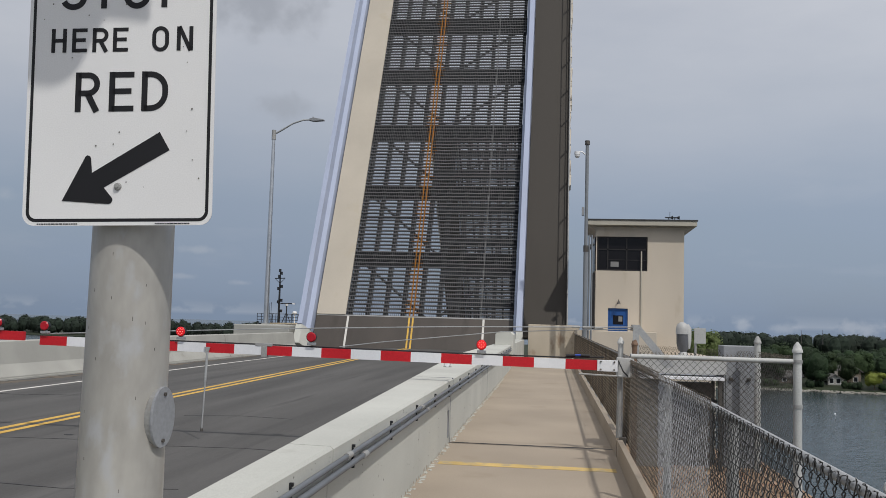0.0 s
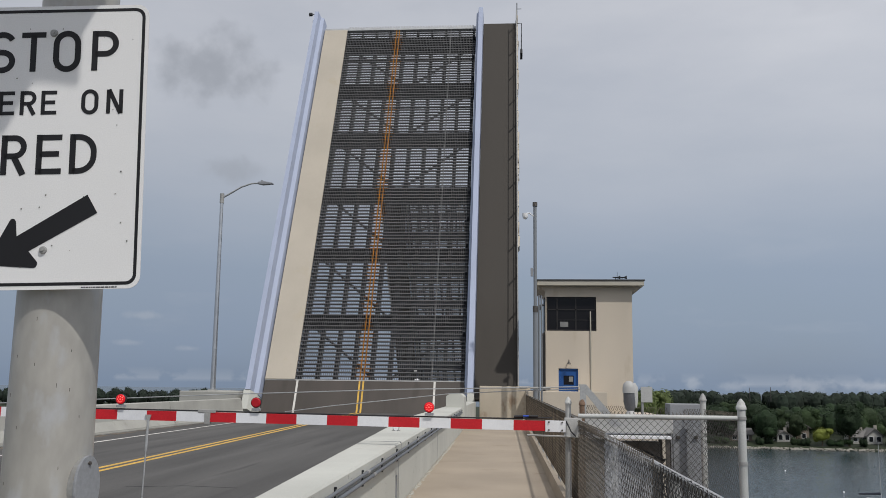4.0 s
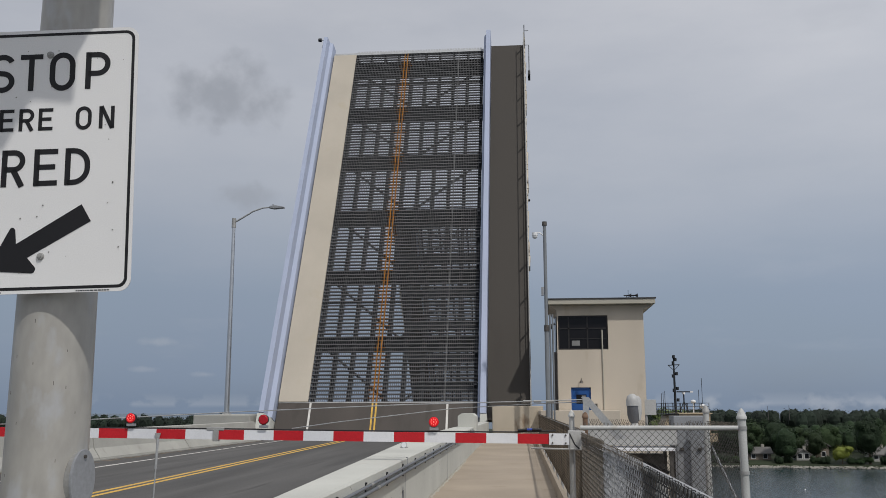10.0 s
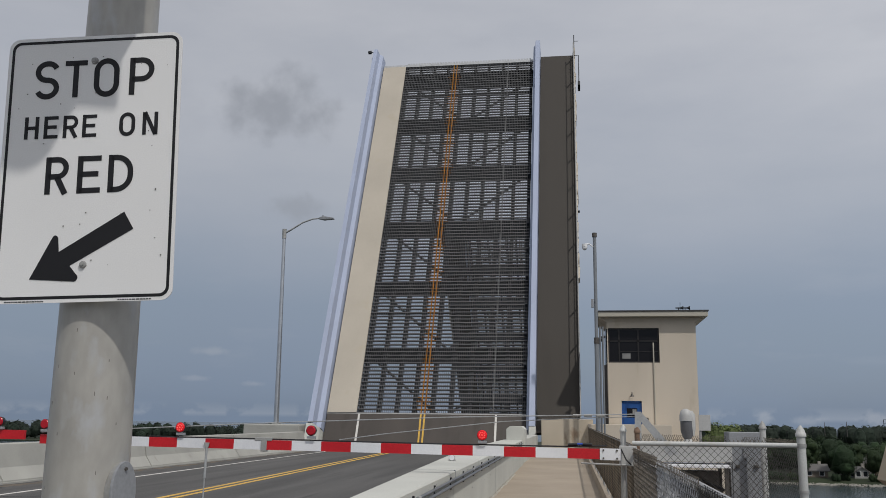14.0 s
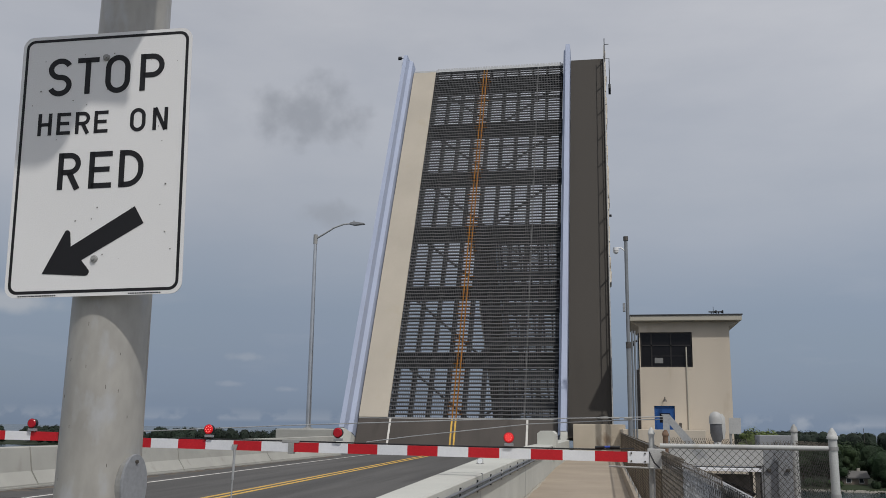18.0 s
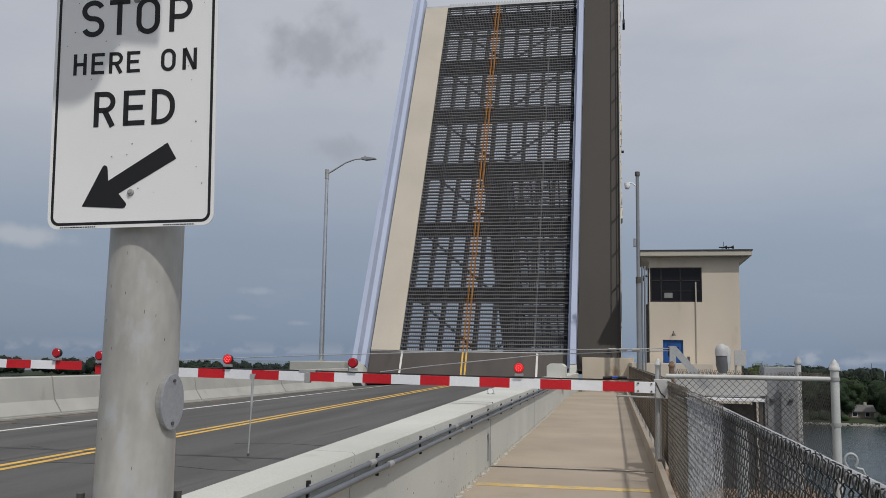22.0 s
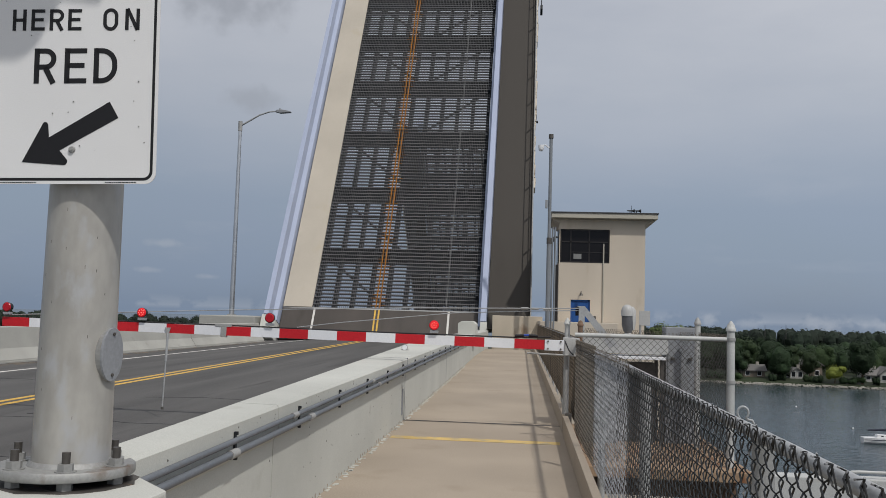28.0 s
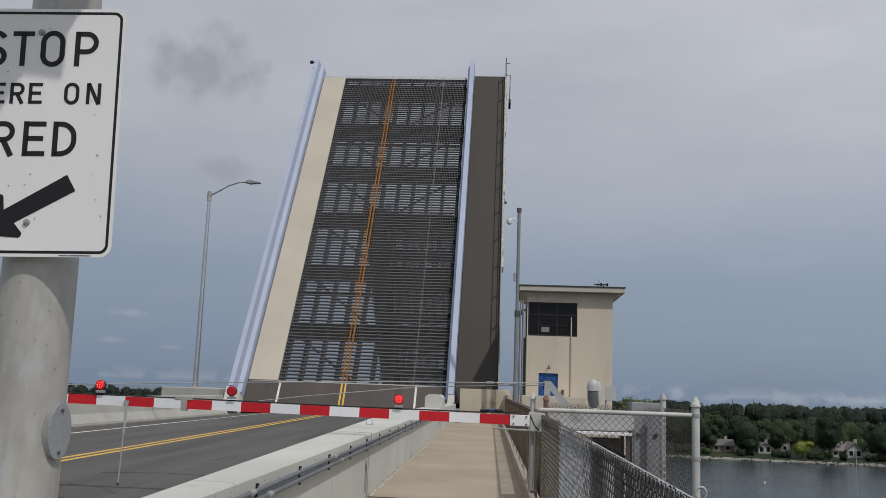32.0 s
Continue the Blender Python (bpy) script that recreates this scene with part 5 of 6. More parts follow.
part("barb", twists((FX - 0.006, 1.2), (FX - 0.006, 6.1), 1.192, 0.100, 0.018), "wire_black", near, kind="stuff")
part("barb_tip", twists((FX - 0.006, 1.2), (FX - 0.006, 6.1), 1.192, 0.100, 0.018, True), "wire_new", near, kind="stuff")
part("barb", twists((fence_x(6.1) - 0.006, 6.1), (fence_x(12.0) - 0.006, 12.0), 1.228, 0.100, 0.018), "wire_tan", near, kind="stuff")
bm = B()
tube(bm, [(FX + 0.03, -20.0, 1.160), (FX + 0.03, 1.0, 1.160), (FX + 0.03, 5.0, 1.165), (fence_x(12.0) + 0.03, 12.0, 1.225)], 0.022, 12)
part("top_rail", bm, "galv", near)
for y in (2.72, 5.75, 8.8):
    bm = B()
    tube(bm, [(fence_x(y) + 0.065, y, -0.3), (fence_x(y) + 0.065, y, 1.15)], 0.036, 12)
    part("fence_post", bm, "galv_dull", near)
# end post with cap
def capped_post(parent, x, y, z0, z1, r, cap="galv", body="galv"):
    bm = B()
    tube(bm, [(x, y, z0), (x, y, z1 - r * 2.2)], r, 14)
    part("fence_post", bm, body, parent)
    bm = B()
    tube(bm, [(x, y, z1 - r * 2.6), (x, y, z1 - r * 1.9), (x, y, z1 - r * 1.8), (x, y, z1 - r), (x, y, z1)], [r * 1.25, r * 1.25, r * 1.1, r * 0.9, r * 0.2], 14)
    part("post_cap", bm, cap, parent)

def far_x(y):
    return walk_edge(y) + 0.16


far = thing("chain_link_fence", "rusty brown chain link fence running along the walkway to the house", "fence")
for y0, y1 in ((12.2, 24.0), (24.0, 44.5)):
    ob = new("wire_mesh", mesh_panel((far_x(y0), y0), (far_x(y1), y1), 0.05, 1.24, 0.06, 0.004, "wire_rust"))
    ob.parent = far
    ob["kind"] = "stuff"
part("barb", twists((far_x(12.2), 12.2), (far_x(44.5), 44.5), 1.26, 0.12), "wire_rust", far, kind="stuff")
capped_post(far, 0.57, 12.22, -0.2, 1.54, 0.036, "post_white", "post_white")
capped_post(far, 0.74, 12.04, -0.2, 1.53, 0.036, "rust", "rust")
bm = B()
tube(bm, [(far_x(12.2) + 0.02, 12.2, 1.24), (far_x(44.5) + 0.02, 44.5, 1.24)], 0.025, 8)
part("top_rail", bm, "galv_dull", far)
for i in range(12):
    y = 15.0 + i * 2.6
    bm = B()
    tube(bm, [(far_x(y) + 0.03, y, -0.3), (far_x(y) + 0.03, y, 1.26)], 0.03, 8)
    part("fence_post", bm, "galv_dull", far)

# toe board along the walkway edge
toe = thing("toe_board", "weathered timber toe board along the walkway edge", "kerb board")
for y0, y1 in ((-30.0, -6.0), (-5.97, 0.97), (1.0, 6.0), (6.03, 11.9), (12.1, 20.0), (20.03, 28.0), (28.03, 36.0), (36.03, 44.0)):
    bm = B()
    e0, e1 = walk_edge(y0), walk_edge(y1)
    prism(bm, [(e0 - 0.06, y0), (e0 + 0.01, y0), (e1 + 0.01, y1), (e1 - 0.06, y1)], "z", -0.3, 0.24, 0.006)
    part("board", bm, "walkway", toe)
bm = B()
for y in (11.95, 12.02):
    box(bm, 0.55, 0.64, y, y + 0.05, 0.02, 0.26, 0.004)
part("board_clamp", bm, "bolt", toe)

# gate platform fence
plat = thing("chain_link_fence", "chain link enclosure with capped posts round the gate machinery", "fence")
capped_post(plat, 2.49, 10.96, -0.21, 1.555, 0.048, "post_white", "post_white")
capped_post(plat, 2.40, 12.7, -0.21, 1.60, 0.04, "galv_dull", "post_white")
bm = B()
tube(bm, [(0.62, 11.0, 1.33), (2.49, 10.96, 1.33)], 0.028, 10)
part("top_rail", bm, "post_white", plat)
for z in (1.33, 0.82, 0.2):
    bm = B()
    tube(bm, [(2.49, 10.96, z - 0.02), (2.49, 10.96, z + 0.02)], 0.056, 14)
    part("rail_clamp", bm, "galv_dull", plat)
for a, b2 in (((0.68, 11.0), (2.45, 10.97)), ((2.49, 11.0), (2.40, 12.7)), ((0.9, 14.8), (2.40, 12.7))):
    ob = new("wire_mesh", mesh_panel(a, b2, -0.18, 1.33, 0.041, 0.0026))
    ob.parent = plat
    ob["kind"] = "stuff"
    part("barb", twists(a, b2, 1.375, 0.045), "wire_tan", plat, kind="stuff")

# platform and machinery
bm = B()
box(bm, 0.64, 2.68, 10.6, 15.0, -0.32, -0.2, 0.01)
platform = tagged(part("platform", bm, "rust_plate"), "rust-stained steel service platform beside the walkway", "platform", kind="structure")
bm = B()
box(bm, 2.69, 6.2, 10.55, 10.85, -0.48, -0.205, 0.012)
part("side_beam", bm, "post_white", platform, "pale outrigger beam over the water")
bm = B()
tube(bm, [(3.74, 10.62, -0.20), (3.745, 10.62, -0.16), (3.78, 10.62, -0.135), (3.86, 10.62, -0.13), (6.1, 10.62, -0.13)], 0.02, 8)
part("side_rail", bm, "post_white", platform, "low bent pipe rail")
for y in (11.2, 12.9, 14.6):
    bm = B()
    box(bm, 0.63, 2.62, y, y + 0.16, -0.62, -0.322, 0.006)
    part("platform_beam", bm, "rust", platform)
t = thing("gate_machine", "white gate drive housing with counterweight beam on the platform", "gate machine", (0, 13.0, 0))
bm = B()
box(bm, 0.75, 2.0, -0.3, 0.1, 1.06, 1.30, 0.015)
part("counter_beam", bm, "cast_grey", t)
bm = B()
box(bm, 0.8, 1.3, -0.25, 0.25, -0.2, 0.95, 0.02)
part("drive_housing", bm, "cabinet", t)
# added dark block in place of the shaded open space below the canopy
bm = B()
box(bm, 1.32, 1.86, 0.0, 0.24, -0.2, 0.93, 0.01)
part("motor_guard", bm, "bolt", t, "dark block standing in for the shade under the canopy")
for x, y in ((1.88, -0.4), (1.88, 0.22)):
    bm = B()
    box(bm, x, x + 0.05, y, y + 0.05, -0.2, 0.99, 0.004)
    part("canopy_leg", bm, "bolt", t)
bm = B()
tube(bm, [(1.2, -0.1, 0.9), (1.6, -0.15, 0.82), (1.88, -0.3, 0.7)], 0.02, 8)
part("drive_cable", bm, "rubber", t)
bm = B()
box(bm, 0.75, 1.95, -0.45, 0.3, 0.99, 1.03, 0.006)
part("canopy", bm, "arm_white", t)
t = thing("control_cabinet", "tall grey metal control cabinet behind the chain link", "cabinet", (2.2, 13.2, 0))
bm = B()
box(bm, -0.19, 0.28, -0.2, 0.25, -0.2, 1.45, 0.01)
part("body", bm, "cabinet", t)
bm = B()
box(bm, -0.16, 0.25, -0.215, -0.2, 0.1, 1.12, 0.004)
part("cabinet_door", bm, "cabinet", t)
for x in (-0.12, 0.12):
    bm = B()
    box(bm, x, x + 0.05, -0.25, -0.215, 0.98, 1.02, 0.006)
    part("latch", bm, "bolt", t)
t = thing("signal_head", "white domed warning signal with grey lens housing", "signal", (1.47, 13.0, 1.3))
t.scale = (0.84, 0.84, 0.97)
bm = B()
tube(bm, [(0, 0, -0.06), (0, 0, 0.0), (0, 0, 0.05)], [0.11, 0.085, 0.055], 16)
part("foot", bm, "cast_grey", t)
bm = B()
tube(bm, [(0.0, 0, 0.04), (0.0, 0, 0.09), (-0.015, 0, 0.18), (-0.02, 0, 0.31)], [0.045, 0.085, 0.098, 0.092], 20)
part("lens_housing", bm, "dark_glass", t, "dark grey lens housing")
bm = B()
tube(bm, [(-0.02, 0, 0.30), (-0.02, 0, 0.38), (-0.02, 0, 0.44), (-0.02, 0, 0.47)], [0.104, 0.102, 0.08, 0.03], 20)
part("hood", bm, "cast_grey", t, "pale rounded hood")
bm = B()
tube(bm, [(0.06, 0.03, 0.10), (0.07, 0.03, 0.2), (0.07, 0.03, 0.38), (0.06, 0.03, 0.44)], [0.05, 0.062, 0.062, 0.03], 14)
part("rear_shell", bm, "cast_grey", t)
t = thing("sign_plate", "plain pale sheet metal panel behind the signal", "panel", (1.75, 13.4, 1.22))
bm = B()
box(bm, -0.08, 0.08, -0.01, 0.01, 0.24, 0.46, 0.003)
part("panel", bm, "cast_grey", t)
bm = B()
tube(bm, [(-0.06, 0.02, -1.42), (-0.06, 0.02, 0.3)], 0.018, 8)
part("panel_post", bm, "galv_dull", t)
# bent wire hook behind the near fence
t = new("bent_hook")
t.parent, t.location = near, (0.91, 3.25, 1.113)
t.scale = (0.40, 0.40, 0.50)
bm = B()
loop = [(0.02 + 0.052 * math.cos(radians(q)), 0, 0.118 + 0.046 * math.sin(radians(q))) for q in range(215, -56, -18)]
tube(bm, [(-0.12, 0, 0.02), (-0.06, 0, 0.045), (-0.01, 0, 0.05), (-0.005, 0, 0.07), *loop, (0.07, 0, 0.066), (0.11, 0, 0.06), (0.128, 0, 0.03), (0.135, 0, -0.06)], 0.0105, 8)
part("hook_wire", bm, "galv", t)


# ---- far shore ----
random.seed(21)
def shore_y(x):
    return 240 + 0.02 * (x - 60) + 3 * math.sin(x * 0.05)

bm = B()
nx = 60
rows = []
for j, (dy, z) in enumerate(((-1, -15.0), (0, -13.6), (2, -12.7), (8, -12.2), (30, -11.5), (90, -9.0), (120, -8.5), (150, -12.0), (170, -15))):
    rows.append([bm.verts.new((-20 + i * 12, shore_y(-20 + i * 12) + dy + (random.uniform(-1, 1) if 0 < j < 7 else 0), z + (random.uniform(-.2, .2) if 2 < j < 7 else 0))) for i in range(nx)])
for a, b2 in zip(rows, rows[1:]):
    for i in range(nx - 1):
        bm.faces.new((a[i], a[i + 1], b2[i + 1], b2[i]))
tagged(part("shore", bm, "grass"), "grassy far lake shore", "shore", kind="structure")

# riprap
bm = B()
random.seed(5)
for i in range(2200):
    x = random.uniform(20, 190)
    y = shore_y(x) + random.uniform(-0.4, 0.8)
    r = random.uniform(0.12, 0.32)
    g = bmesh.ops.create_icosphere(bm, subdivisions=1, radius=r)
    for v in g["verts"]:
        v.co = Vector((v.co.x * random.uniform(.7, 1.3) + x, v.co.y + y, v.co.z * 0.6 - 13.3 + (y - shore_y(x)) * 0.4))
tagged(part("riprap", bm, "stone"), "pale limestone boulders lining the far shore", "boulders", kind="stuff")


def heart():
    bm = B()
    bmesh.ops.create_icosphere(bm, subdivisions=2, radius=1.0)
    bm.verts.index_update()
    out = np.array([v.co[:] for v in bm.verts]), [[v.index for v in f.verts] for f in bm.faces]
    bm.free()
    return out


HEART = heart()


def foliage(name, blobs, count, size, material, parent, seed, kind=""):
    """Leaf clumps scattered in the shells of several blobs: (x, y, z, rx, ry, rz)."""
    rnd = np.random.default_rng(seed)
    vol = np.array([b2[3] * b2[4] for b2 in blobs])
    pick = rnd.choice(len(blobs), count, p=vol / vol.sum())
    bl = np.array(blobs)[pick]
    d = rnd.normal(size=(count, 3))
    d /= np.linalg.norm(d, axis=1)[:, None]
    rad = rnd.uniform(0.55, 1.08, count)[:, None]
    c = bl[:, :3] + d * rad * bl[:, 3:]
    # the clumps face outwards, more or less
    face = d + 0.22 * rnd.normal(size=(count, 3))
    u = np.cross(face, rnd.normal(size=(count, 3)))
    u /= np.linalg.norm(u, axis=1)[:, None] + 1e-9
    w = np.cross(face, u)
    w /= np.linalg.norm(w, axis=1)[:, None] + 1e-9
    s = size * rnd.uniform(0.5, 1.3, count)[:, None]
    v = np.stack([c + u * s, c + w * s * 0.7, c - u * s * 0.9, c - w * s * 0.6], 1).reshape(-1, 3)
    f = np.arange(count * 4).reshape(-1, 4)
    # dense twigs in the heart of each mass
    ball_v, ball_f = HEART
    hearts = [np.array(b2[:3]) + ball_v * np.array(b2[3:]) * (0.95 if kind else 0.80) * rnd.uniform(0.88, 1.1, (len(ball_v), 1)) for b2 in blobs]
    hf = [[i + count * 4 + j * len(ball_v) for i in t3] for j in range(len(blobs)) for t3 in ball_f]
    v = np.concatenate([v, *hearts])
    me = bpy.data.meshes.new(name)
    me.from_pydata(v.tolist(), [], f.tolist() + hf)
    me.materials.append(M[material])
    ob = new(name, me)
    ob.parent = parent
    if kind:
        ob["kind"] = kind
    return ob


def tree(x, y, z, h, r, material, seed, label):
    rnd = random.Random(seed)
    t = thing("tree", label, "tree", (x, y, z), "shore trees")
    bm = B()
    tube(bm, [(0, 0, -0.3), (0.1, 0, h * 0.3), (0.0, 0.1, h * 0.7)], [h * 0.03, h * 0.022, h * 0.008], 8)
    for k in range(5):
        a = rnd.uniform(0, 6.28)
        z0 = h * rnd.uniform(0.25, 0.5)
        tube(bm, [(0.05, 0, z0), (r * 0.6 * math.cos(a), r * 0.6 * math.sin(a), z0 + h * 0.22)], [h * 0.012, h * 0.004], 5)
    part("trunk", bm, "bark", t)
    blobs = [(0, 0, h * 0.54, r * 0.78, r * 0.78, h * 0.42)]
    for k in range(9):
        a, q2 = rnd.uniform(0, 6.28), rnd.uniform(0.35, 0.75)
        zz = h * rnd.uniform(0.2, 0.86)
        rr = r * rnd.uniform(0.28, 0.48) * (1.15 - 0.5 * zz / h)
        blobs.append((r * q2 * math.cos(a), r * q2 * math.sin(a), zz, rr, rr, rr * 0.9))
    foliage("crown", blobs, 6500, h * 0.021, material, t, seed)
    return t


TREES = [(36.5, 22, 14.6, 4.2, "leaf_d"), (41.5, 24, 14.3, 3.6, "leaf_d"), (28, 18, 12.0, 5, "leaf_a"), (47, 12, 11.0, 5.0, "leaf_c"), (52.5, 9, 10.6, 4.6, "leaf_a"), (56.5, 14, 7.4, 3.2, "leaf_c"), (64.4, 6, 9.6, 4.4, "leaf_a"), (60, 24, 11.2, 5.0, "leaf_c"), (70.5, 20, 8.9, 4.0, "leaf_c"),
         (73.4, 13, 8.4, 3.0, "leaf_c"), (76.7, 3, 4.6, 2.9, "leaf_b"), (83.6, 4, 11.9, 4.5, "leaf_a"), (80, 26, 9.4, 4.2, "leaf_c"), (92, 22, 8.6, 4.2, "leaf_c"), (96.5, 5, 9.4, 4.2, "leaf_a"), (105, 6, 10.4, 5.2, "leaf_a"), (113, 8, 9.0, 4.8, "leaf_c"), (121, 6, 10.2, 5.6, "leaf_a"), (131, 8, 10.6, 5.8, "leaf_a"), (68, 32, 11.4, 5.0, "leaf_a"), (98, 32, 10.6, 5.4, "leaf_c")]
for i, (x, dy, h, r, mt) in enumerate(TREES):
    lab = "rounded yellow-green tree on the far shore" if mt == "leaf_b" else "light green airy tree above the shore" if mt == "leaf_d" else "dense dark green broadleaf tree on the far shore" if mt == "leaf_a" else "green broadleaf shore tree with uneven crown"
    tree(x, shore_y(x) + dy, -12.3, h, r, mt, 100 + i, lab)

# low shrubs round the cottages
rnd = random.Random(8)
for i, (x, dy, w) in enumerate(((53, 3.5, 2.0), (62.6, 4, 1.2), (64.2, 5, 1.0), (71.5, 4, 1.6), (73.6, 3.5, 1.4), (80.2, 3.5, 1.9), (82.6, 4, 1.5), (94.2, 3.5, 1.6), (97, 4.5, 2.0), (101, 4, 2.2), (47.5, 4, 2.2), (106, 4, 2.4), (112, 4, 2.2), (86.4, 3.2, 0.9))):
    t = thing("shrub", "low dark green shrub on the shore lawn", "shrub", (x, shore_y(x) + dy, -12.5), "shore shrubs")
    foliage("crown", [(rnd.uniform(-w, w), rnd.uniform(-0.6, 0.6), rnd.uniform(0.5, 1.1), w * 0.6, 0.9, rnd.uniform(0.7, 1.2)) for k in range(4)], 700, 0.22, "leaf_a" if i % 3 else "leaf_c", t, 300 + i)

# woods behind, and the distant shores
rnd = random.Random(3)
def woods(name, label, x0, x1, y0, y1, z, count, h0, h1, leaves, size, seed, material="far_wood"):
    rnd = random.Random(seed)
    bl = []
    for i in range(count):
        h = rnd.uniform(h0, h1)
        r = h * rnd.uniform(0.3, 0.45)
        bl.append((rnd.uniform(x0, x1), rnd.uniform(y0, y1), z + h * 0.55, r, r, h * 0.5))
    t = thing(name, label, "woods", kind="stuff")
    foliage("tree_crowns", bl, leaves, size, material, t, seed, "stuff")

woods("woods", "dark wooded shore behind the houses", 10, 330, 268, 335, -11.6, 330, 5.6, 8.1, 260000, 0.36, 11, "leaf_a")
woods("woods", "distant wooded hills beyond the bay", 60, 900, 470, 560, -11.5, 760, 9.6, 11.6, 170000, 0.7, 12)
woods("woods", "far tree line across the lake", -560, -60, 520, 580, -13, 360, 5, 11, 100000, 0.7, 13)
bm = B()
box(bm, -900, 60, 505, 640, -14.5, -13.1)
box(bm, 40, 1500, 455, 700, -14.5, -12.9)
tagged(part("far_land", bm, "grass"), "low wooded land across the lake", "land", kind="structure")
for x, y, h in ((103.2, 420, 6.0), (112.3, 420, 6.3)):
    t = thing("radio_mast", "thin radio mast above the distant trees", "mast", (x, y, -4))
    bm = B()
    tube(bm, [(0, 0, 0), (0, 0, h)], [0.16, 0.09], 6)
    part("mast", bm, "bolt", t)


def cottage(x, dy, w, d, h, roof_h, wall, label, gable_front=False):
    y = shore_y(x) + dy
    t = thing("cottage", label, "house", (x, y, -12.4), "shore houses")
    bm = B()
    box(bm, -w / 2, w / 2, 0, d, -0.6, h)
    if gable_front:
        prism(bm, [(-w / 2, h), (w / 2, h), (0, h + roof_h)], "y", 0, d)
    else:
        prism(bm, [(0, h), (d, h), (d / 2, h + roof_h)], "x", -w / 2, w / 2)
    part("wall", bm, wall, t)
    bm = B()
    o2 = 0.5
    if gable_front:
        for s in (-1, 1):
            prism(bm, [(s * (w / 2 + o2), h - roof_h * o2 * 2 / w), (0, h + roof_h), (0, h + roof_h + 0.25), (s * (w / 2 + o2), h - roof_h * o2 * 2 / w + 0.25)], "y", -o2, d + o2)
    else:
        for s in (0, 1):
            e0 = -o2 if s == 0 else d + o2
            prism(bm, [(e0, h - roof_h * o2 * 2 / d), (d / 2, h + roof_h), (d / 2, h + roof_h + 0.25), (e0, h - roof_h * o2 * 2 / d + 0.25)], "x", -w / 2 - o2, w / 2 + o2)
    roof = part("roof", bm, "shingle", t)
    bm = B()
    box(bm, w * 0.2, w * 0.2 + 0.7, d * 0.45, d * 0.45 + 0.7, h, h + roof_h + 0.9)
    part("chimney", bm, "stone", roof)
    k = max(2, int(w / 2.2))
    for i in range(k):
        xx = -w / 2 + w * (i + 0.5) / k
        wi = new("window")
        wi.parent = t
        bm = B()
        box(bm, xx - 0.6, xx + 0.6, -0.07, -0.01, 0.7, 2.15)
        part("window_frame", bm, "ship_white", wi)
        bm = B()
        box(bm, xx - 0.5, xx + 0.5, -0.09, -0.072, 0.8, 2.05)
        part("pane", bm, "window", wi)
    return t


cottage(58.5, 9, 6.0, 5, 2.1, 1.3, "siding_tan", "low grey-roofed shore cottage with tan walls")
cottage(69.5, 10, 3.4, 5, 1.9, 1.1, "siding", "small pale shore cottage with gable roof", True)
cottage(66.8, 11, 3.0, 4, 1.5, 0.8, "siding", "white garage by the shore")
cottage(88.2, 10, 4.4, 5, 2.0, 1.4, "siding", "white shore house with many windows")
cottage(91.6, 9, 3.8, 5, 2.4, 1.6, "siding", "white gabled wing of the shore house", True)
cottage(76.6, 22, 5.6, 6, 3.6, 1.8, "siding_tan", "tan house among the trees above the shore", True)

# ---- boats ----
def sailboat(x, y):
    t = thing("sailboat", "moored white sailboat with navy sail cover", "sailboat", (x, y, -13.5))
    bm = B()
    secs = [(-4.0, 0.9, 1.0), (-2.5, 1.25, 1.0), (0, 1.35, 1.05), (2.4, 0.95, 1.2), (4.3, 0.06, 1.4)]
    rings = []
    for xx, hw, hh in secs:
        rings.append([bm.verts.new((xx, yy * hw, zz)) for yy, zz in ((-1, hh), (-0.9, 0.3), (-0.4, -0.25), (0.4, -0.25), (0.9, 0.3), (1, hh))])
    for a, b2 in zip(rings, rings[1:]):
        for i in range(5):
            bm.faces.new((a[i], a[i + 1], b2[i + 1], b2[i]))
        bm.faces.new((a[5], a[0], b2[0], b2[5]))
    bm.faces.new(rings[0][::-1])
    part("hull", bm, "ship_white", t)
    bm = B()
    box(bm, -4.02, 4.0, -1.3, -1.27, 0.62, 0.72)
    part("hull_stripe", bm, "navy", t)
    bm = B()
    prism(bm, [(-1.6, 1.0), (2.2, 1.1), (1.8, 1.45), (-1.4, 1.55)], "y", -0.7, 0.7, 0.05)
    part("cabin", bm, "ship_white", t)
    for xx in (-0.8, 0.0, 0.8):
        bm = B()
        box(bm, xx, xx + 0.45, -0.73, -0.705, 1.2, 1.38)
        part("port_light", bm, "window", t)
    bm = B()
    tube(bm, [(1.0, 0, 1.2), (1.0, 0, 11.0)], [0.07, 0.05], 8)
    part("mast", bm, "galv", t)
    bm = B()
    tube(bm, [(0.9, 0, 2.3), (-3.0, 0, 2.2)], [0.22, 0.12], 8)
    part("sail_cover", bm, "navy", t)
    bm = B()
    for p in ((4.2, 0, 1.4), (-3.9, 0, 1.0)):
        tube(bm, [(1.0, 0, 10.9), p], 0.012, 4)
    part("stay", bm, "ship_dark", t)
    return t


sailboat(46.4, 126).scale = (0.7, 0.7, 0.78)
for x, y in ((49.7, 178.3), (48.3, 143.4)):
    t = thing("mooring_buoy", "small white mooring buoy on the water", "buoy", (x, y, -13.5))
    bm = B()
    ball(bm, (0, 0, 0.05), 0.13, 2)
    part("float", bm, "ship_white", t)


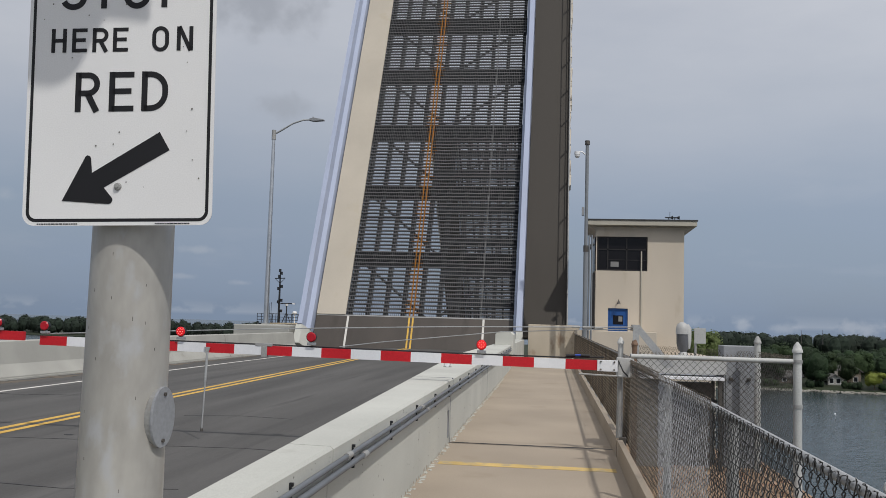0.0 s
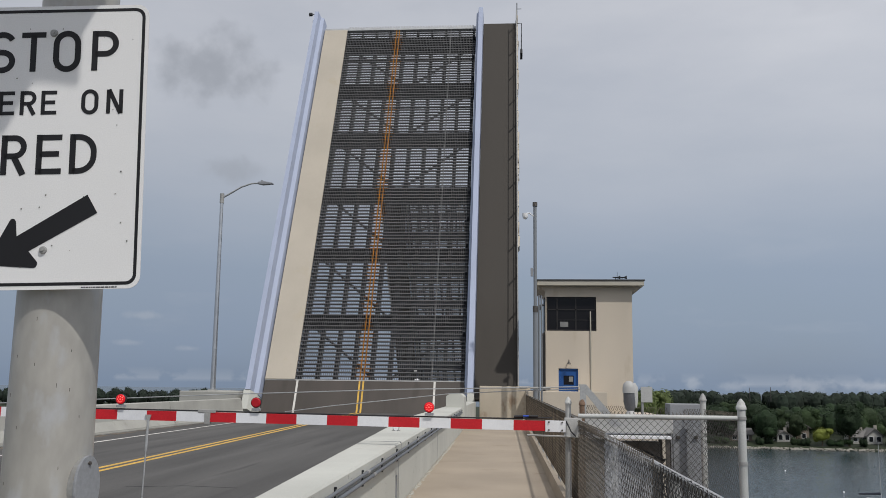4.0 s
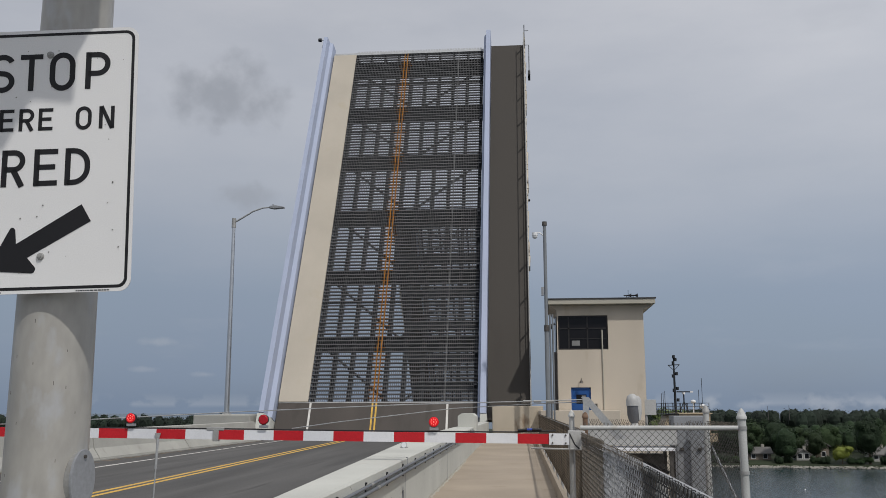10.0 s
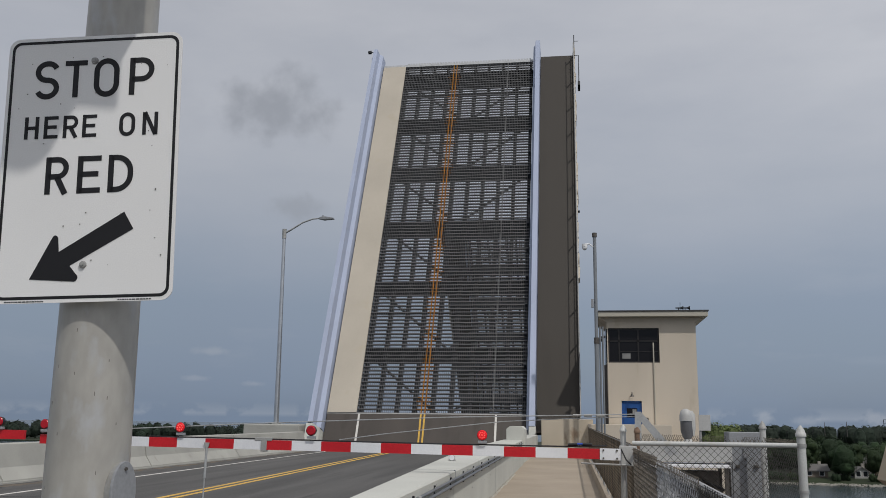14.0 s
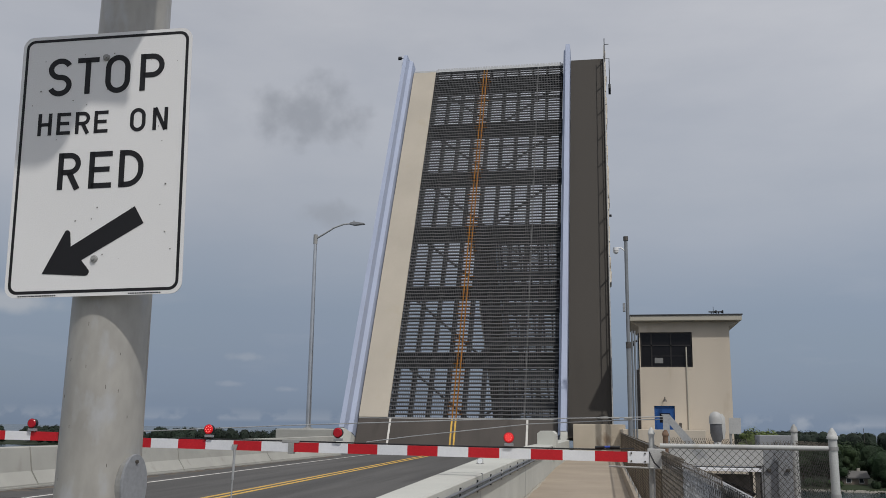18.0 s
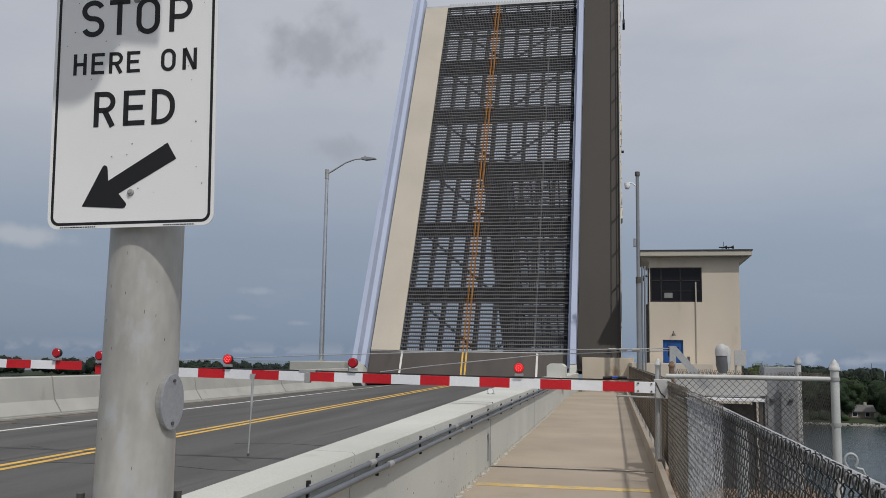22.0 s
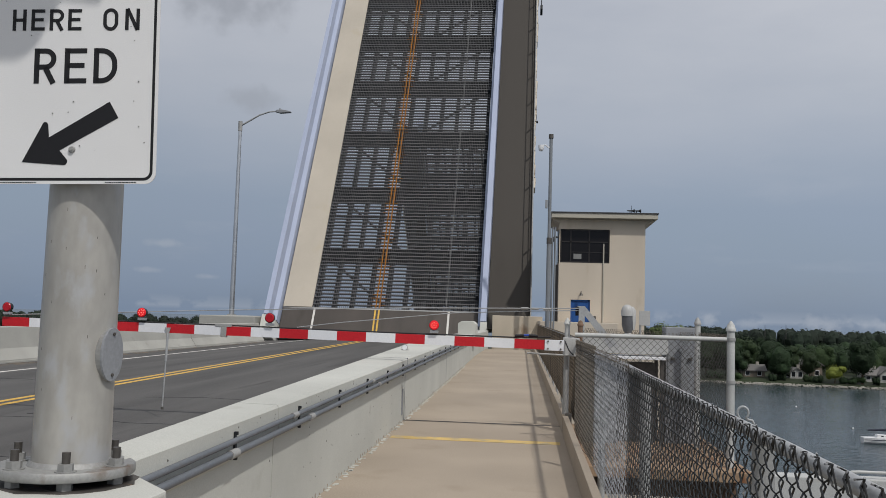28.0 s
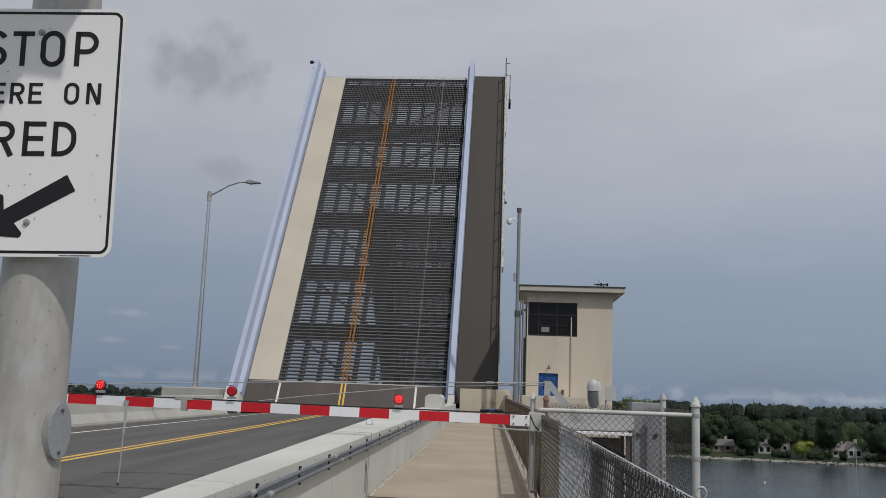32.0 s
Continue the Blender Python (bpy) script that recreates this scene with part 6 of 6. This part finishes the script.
# ---- passing workboat ----
SHIP = thing("workboat", "tan workboat with raised pilothouse and black mast", "ship")
bm = B()
prism(bm, [(-24, -14.3), (10, -14.3), (14, -11.2), (-24, -11.2)], "y", -5.5, 5.5, 0.1)
part("hull", bm, "ship_dark", SHIP)
bm = B()
prism(bm, [(-24, -11.2), (13.5, -11.2), (13.5, -10.8), (-24, -10.8)], "y", -5.4, 5.4)
part("main_deck", bm, "rust", SHIP)
tw = new("pilothouse_tower")
tw.parent = SHIP
bm = B()
prism(bm, [(-1.5, -10.8), (0.6, -10.8), (1.45, -5.4), (2.55, -1.8), (2.55, -0.9), (0.0, -0.9), (-0.35, -0.9), (-1.5, -4.3)], "y", -2.0, 2.0)
part("tower_shell", bm, "ship_tan", tw, "tan slanting tower plating")
bm = B()
prism(bm, [(-0.35, -0.9), (2.55, -0.9), (2.6, 0.5), (-0.02, 0.5)], "y", -2.0, 2.0)
part("wheelhouse", bm, "ship_tan", tw)
bm = B()
box(bm, -0.1, 2.75, -2.15, 2.15, 0.5, 0.58)
part("wheelhouse_roof", bm, "ship_tan", tw)
for x in (0.28, 1.06, 1.84):
    bm = B()
    box(bm, x, x + 0.56, -2.03, -1.99, -0.72, 0.18)
    part("wheelhouse_window", bm, "window", tw)
bm = B()
prism(bm, [(-0.4, -0.9), (-0.1, 0.45), (-1.0, 0.35), (-2.3, -3.6), (-1.45, -4.3)], "y", -1.7, 1.9)
part("exhaust_casing", bm, "ship_tan", tw)
bm = B()
box(bm, 0.05, 3.0, -2.75, -2.0, -1.85, -1.76)
part("bridge_wing_deck", bm, "ship_tan", tw)
bm = B()
box(bm, 0.05, 3.0, -2.78, -2.72, -1.76, -1.1)
part("bridge_wing_bulwark", bm, "ship_tan", tw)
bm = B()
prism(bm, [(0.2, -2.4), (2.3, -2.4), (2.6, -1.86), (0.0, -1.86)], "y", -2.5, -2.0)
part("wing_bracket", bm, "ship_tan", tw)
for z in (-0.9, -1.25):
    bm = B()
    tube(bm, [(0.05, -2.8, z), (3.0, -2.8, z)], 0.025, 6)
    part("wing_rail", bm, "rust", tw)
for x in (0.06, 0.8, 1.9, 2.98):
    bm = B()
    tube(bm, [(x, -2.8, -1.8), (x, -2.8, -0.9)], 0.025, 6)
    part("wing_stanchion", bm, "rust", tw)
# roof rail, mast, radar and aerials
for z in (0.85, 1.12, 1.42):
    bm = B()
    for y in (-2.1, 2.1):
        tube(bm, [(-1.35, y, z), (2.5, y, z)], 0.02, 5)
    for x in (-1.35, 2.5):
        tube(bm, [(x, -2.1, z), (x, 2.1, z)], 0.02, 5)
    part("roof_rail", bm, "ship_dark", SHIP)
for y in (-2.1, 2.1):
    for x in (-1.35, -0.95, -0.55, 0.1, 0.7, 1.3, 1.9, 2.5):
        bm = B()
        tube(bm, [(x, y, 0.5), (x, y, 1.44)], 0.028, 5)
        part("rail_stanchion", bm, "ship_dark", SHIP)
bm = B()
box(bm, -1.4, -0.1, -2.1, 2.1, 0.44, 0.52)
part("aft_roof_deck", bm, "ship_dark", SHIP)
mast = new("mast")
mast.parent = SHIP
bm = B()
tube(bm, [(0, 0, 0.5), (0, 0, 3.6), (0, 0, 5.6)], [0.12, 0.09, 0.05], 8)
part("mast_shaft", bm, "ship_dark", mast)
bm = B()
tube(bm, [(-0.5, 0, 4.75), (0.5, 0, 4.8)], 0.04, 6)
tube(bm, [(-0.5, 0, 4.75), (0, 0, 4.3)], 0.025, 5)
tube(bm, [(0.5, 0, 4.8), (0, 0, 4.3)], 0.025, 5)
part("yard", bm, "ship_dark", mast)
for z, x in ((5.25, 0.14), (4.95, -0.06), (4.0, 0.2), (3.8, -0.1), (2.7, 0.22), (2.55, -0.08), (5.5, 0), (1.7, 0.24)):
    bm = B()
    tube(bm, [(x, -0.08, z - 0.14), (x, -0.08, z + 0.14)], 0.125, 8)
    part("mast_light", bm, "ship_dark", mast)
bm = B()
tube(bm, [(0.75, 0, 0.5), (0.75, 0, 2.3)], 0.06, 6)
tube(bm, [(0.3, 0, 0.5), (0.75, 0, 1.6)], 0.035, 5)
tube(bm, [(1.2, 0, 0.5), (0.75, 0, 1.6)], 0.035, 5)
box(bm, 0.15, 1.55, -0.08, 0.08, 2.36, 2.46)
part("radar_post", bm, "ship_dark", SHIP)
bm = B()
tube(bm, [(0.75, 0, 2.2), (0.75, 0, 2.36)], 0.14, 10)
box(bm, 1.3, 1.55, -0.09, 0.09, 2.34, 2.48)
part("radar_scanner", bm, "ship_white", SHIP)
for x, z, r in ((1.55, 1.55, 0.24), (2.35, 1.15, 0.28)):
    bm = B()
    ball(bm, (x, 0, z), r, 2, (1, 1, 0.7))
    tube(bm, [(x, 0, 0.5), (x, 0, z)], 0.05, 6)
    part("satellite_dome", bm, "ship_white", SHIP)
for x, z in ((2.4, 3.6), (2.1, 2.6), (-1.0, 2.4), (-0.85, 2.5), (-1.15, 2.3)):
    bm = B()
    tube(bm, [(x, 0.3, 0.5), (x, 0.3, z)], 0.022, 5)
    part("whip_aerial", bm, "ship_dark", SHIP)
for x0, z0, x1 in ((2.5, -2.0, 6.2), (1.5, -4.5, 3.6)):
    bm = B()
    tube(bm, [(x0, -1.8, z0), (x1, -1.8, -10.8)], 0.11, 8)
    part("tower_strut", bm, "galv", SHIP)
bm = B()
ball(bm, (-1.9, -1.9, -2.9), 0.10, 2)
part("deck_lamp", bm, "ship_white", SHIP)


def motions():
    leaf_rows = [(0.0, 63.4), (20.5, 63.35), (22.0, 62.85), (23.0, 62.25), (24.5, 61.0), (26.5, 59.6), (30.0, 57.1), (32.0, 55.4)]
    walk(LEAF, [(t, pose(*LEAF_PIVOT, a, 0, 0.44)) for t, a in leaf_rows])
    walk(FAR, [(t, pose(-14.2, 112, 0, 48 - (63.4 - a) * 0.79, 0, 180)) for t, a in leaf_rows])
    walk(SHIP, [(0.0, pose(-26.9, 83, 0.5)), (10.0, pose(12.57, 83, 0.5)), (13.5, pose(25.4, 83, 0.5)), (32.0, pose(94.0, 83, 0.5))])


motions()
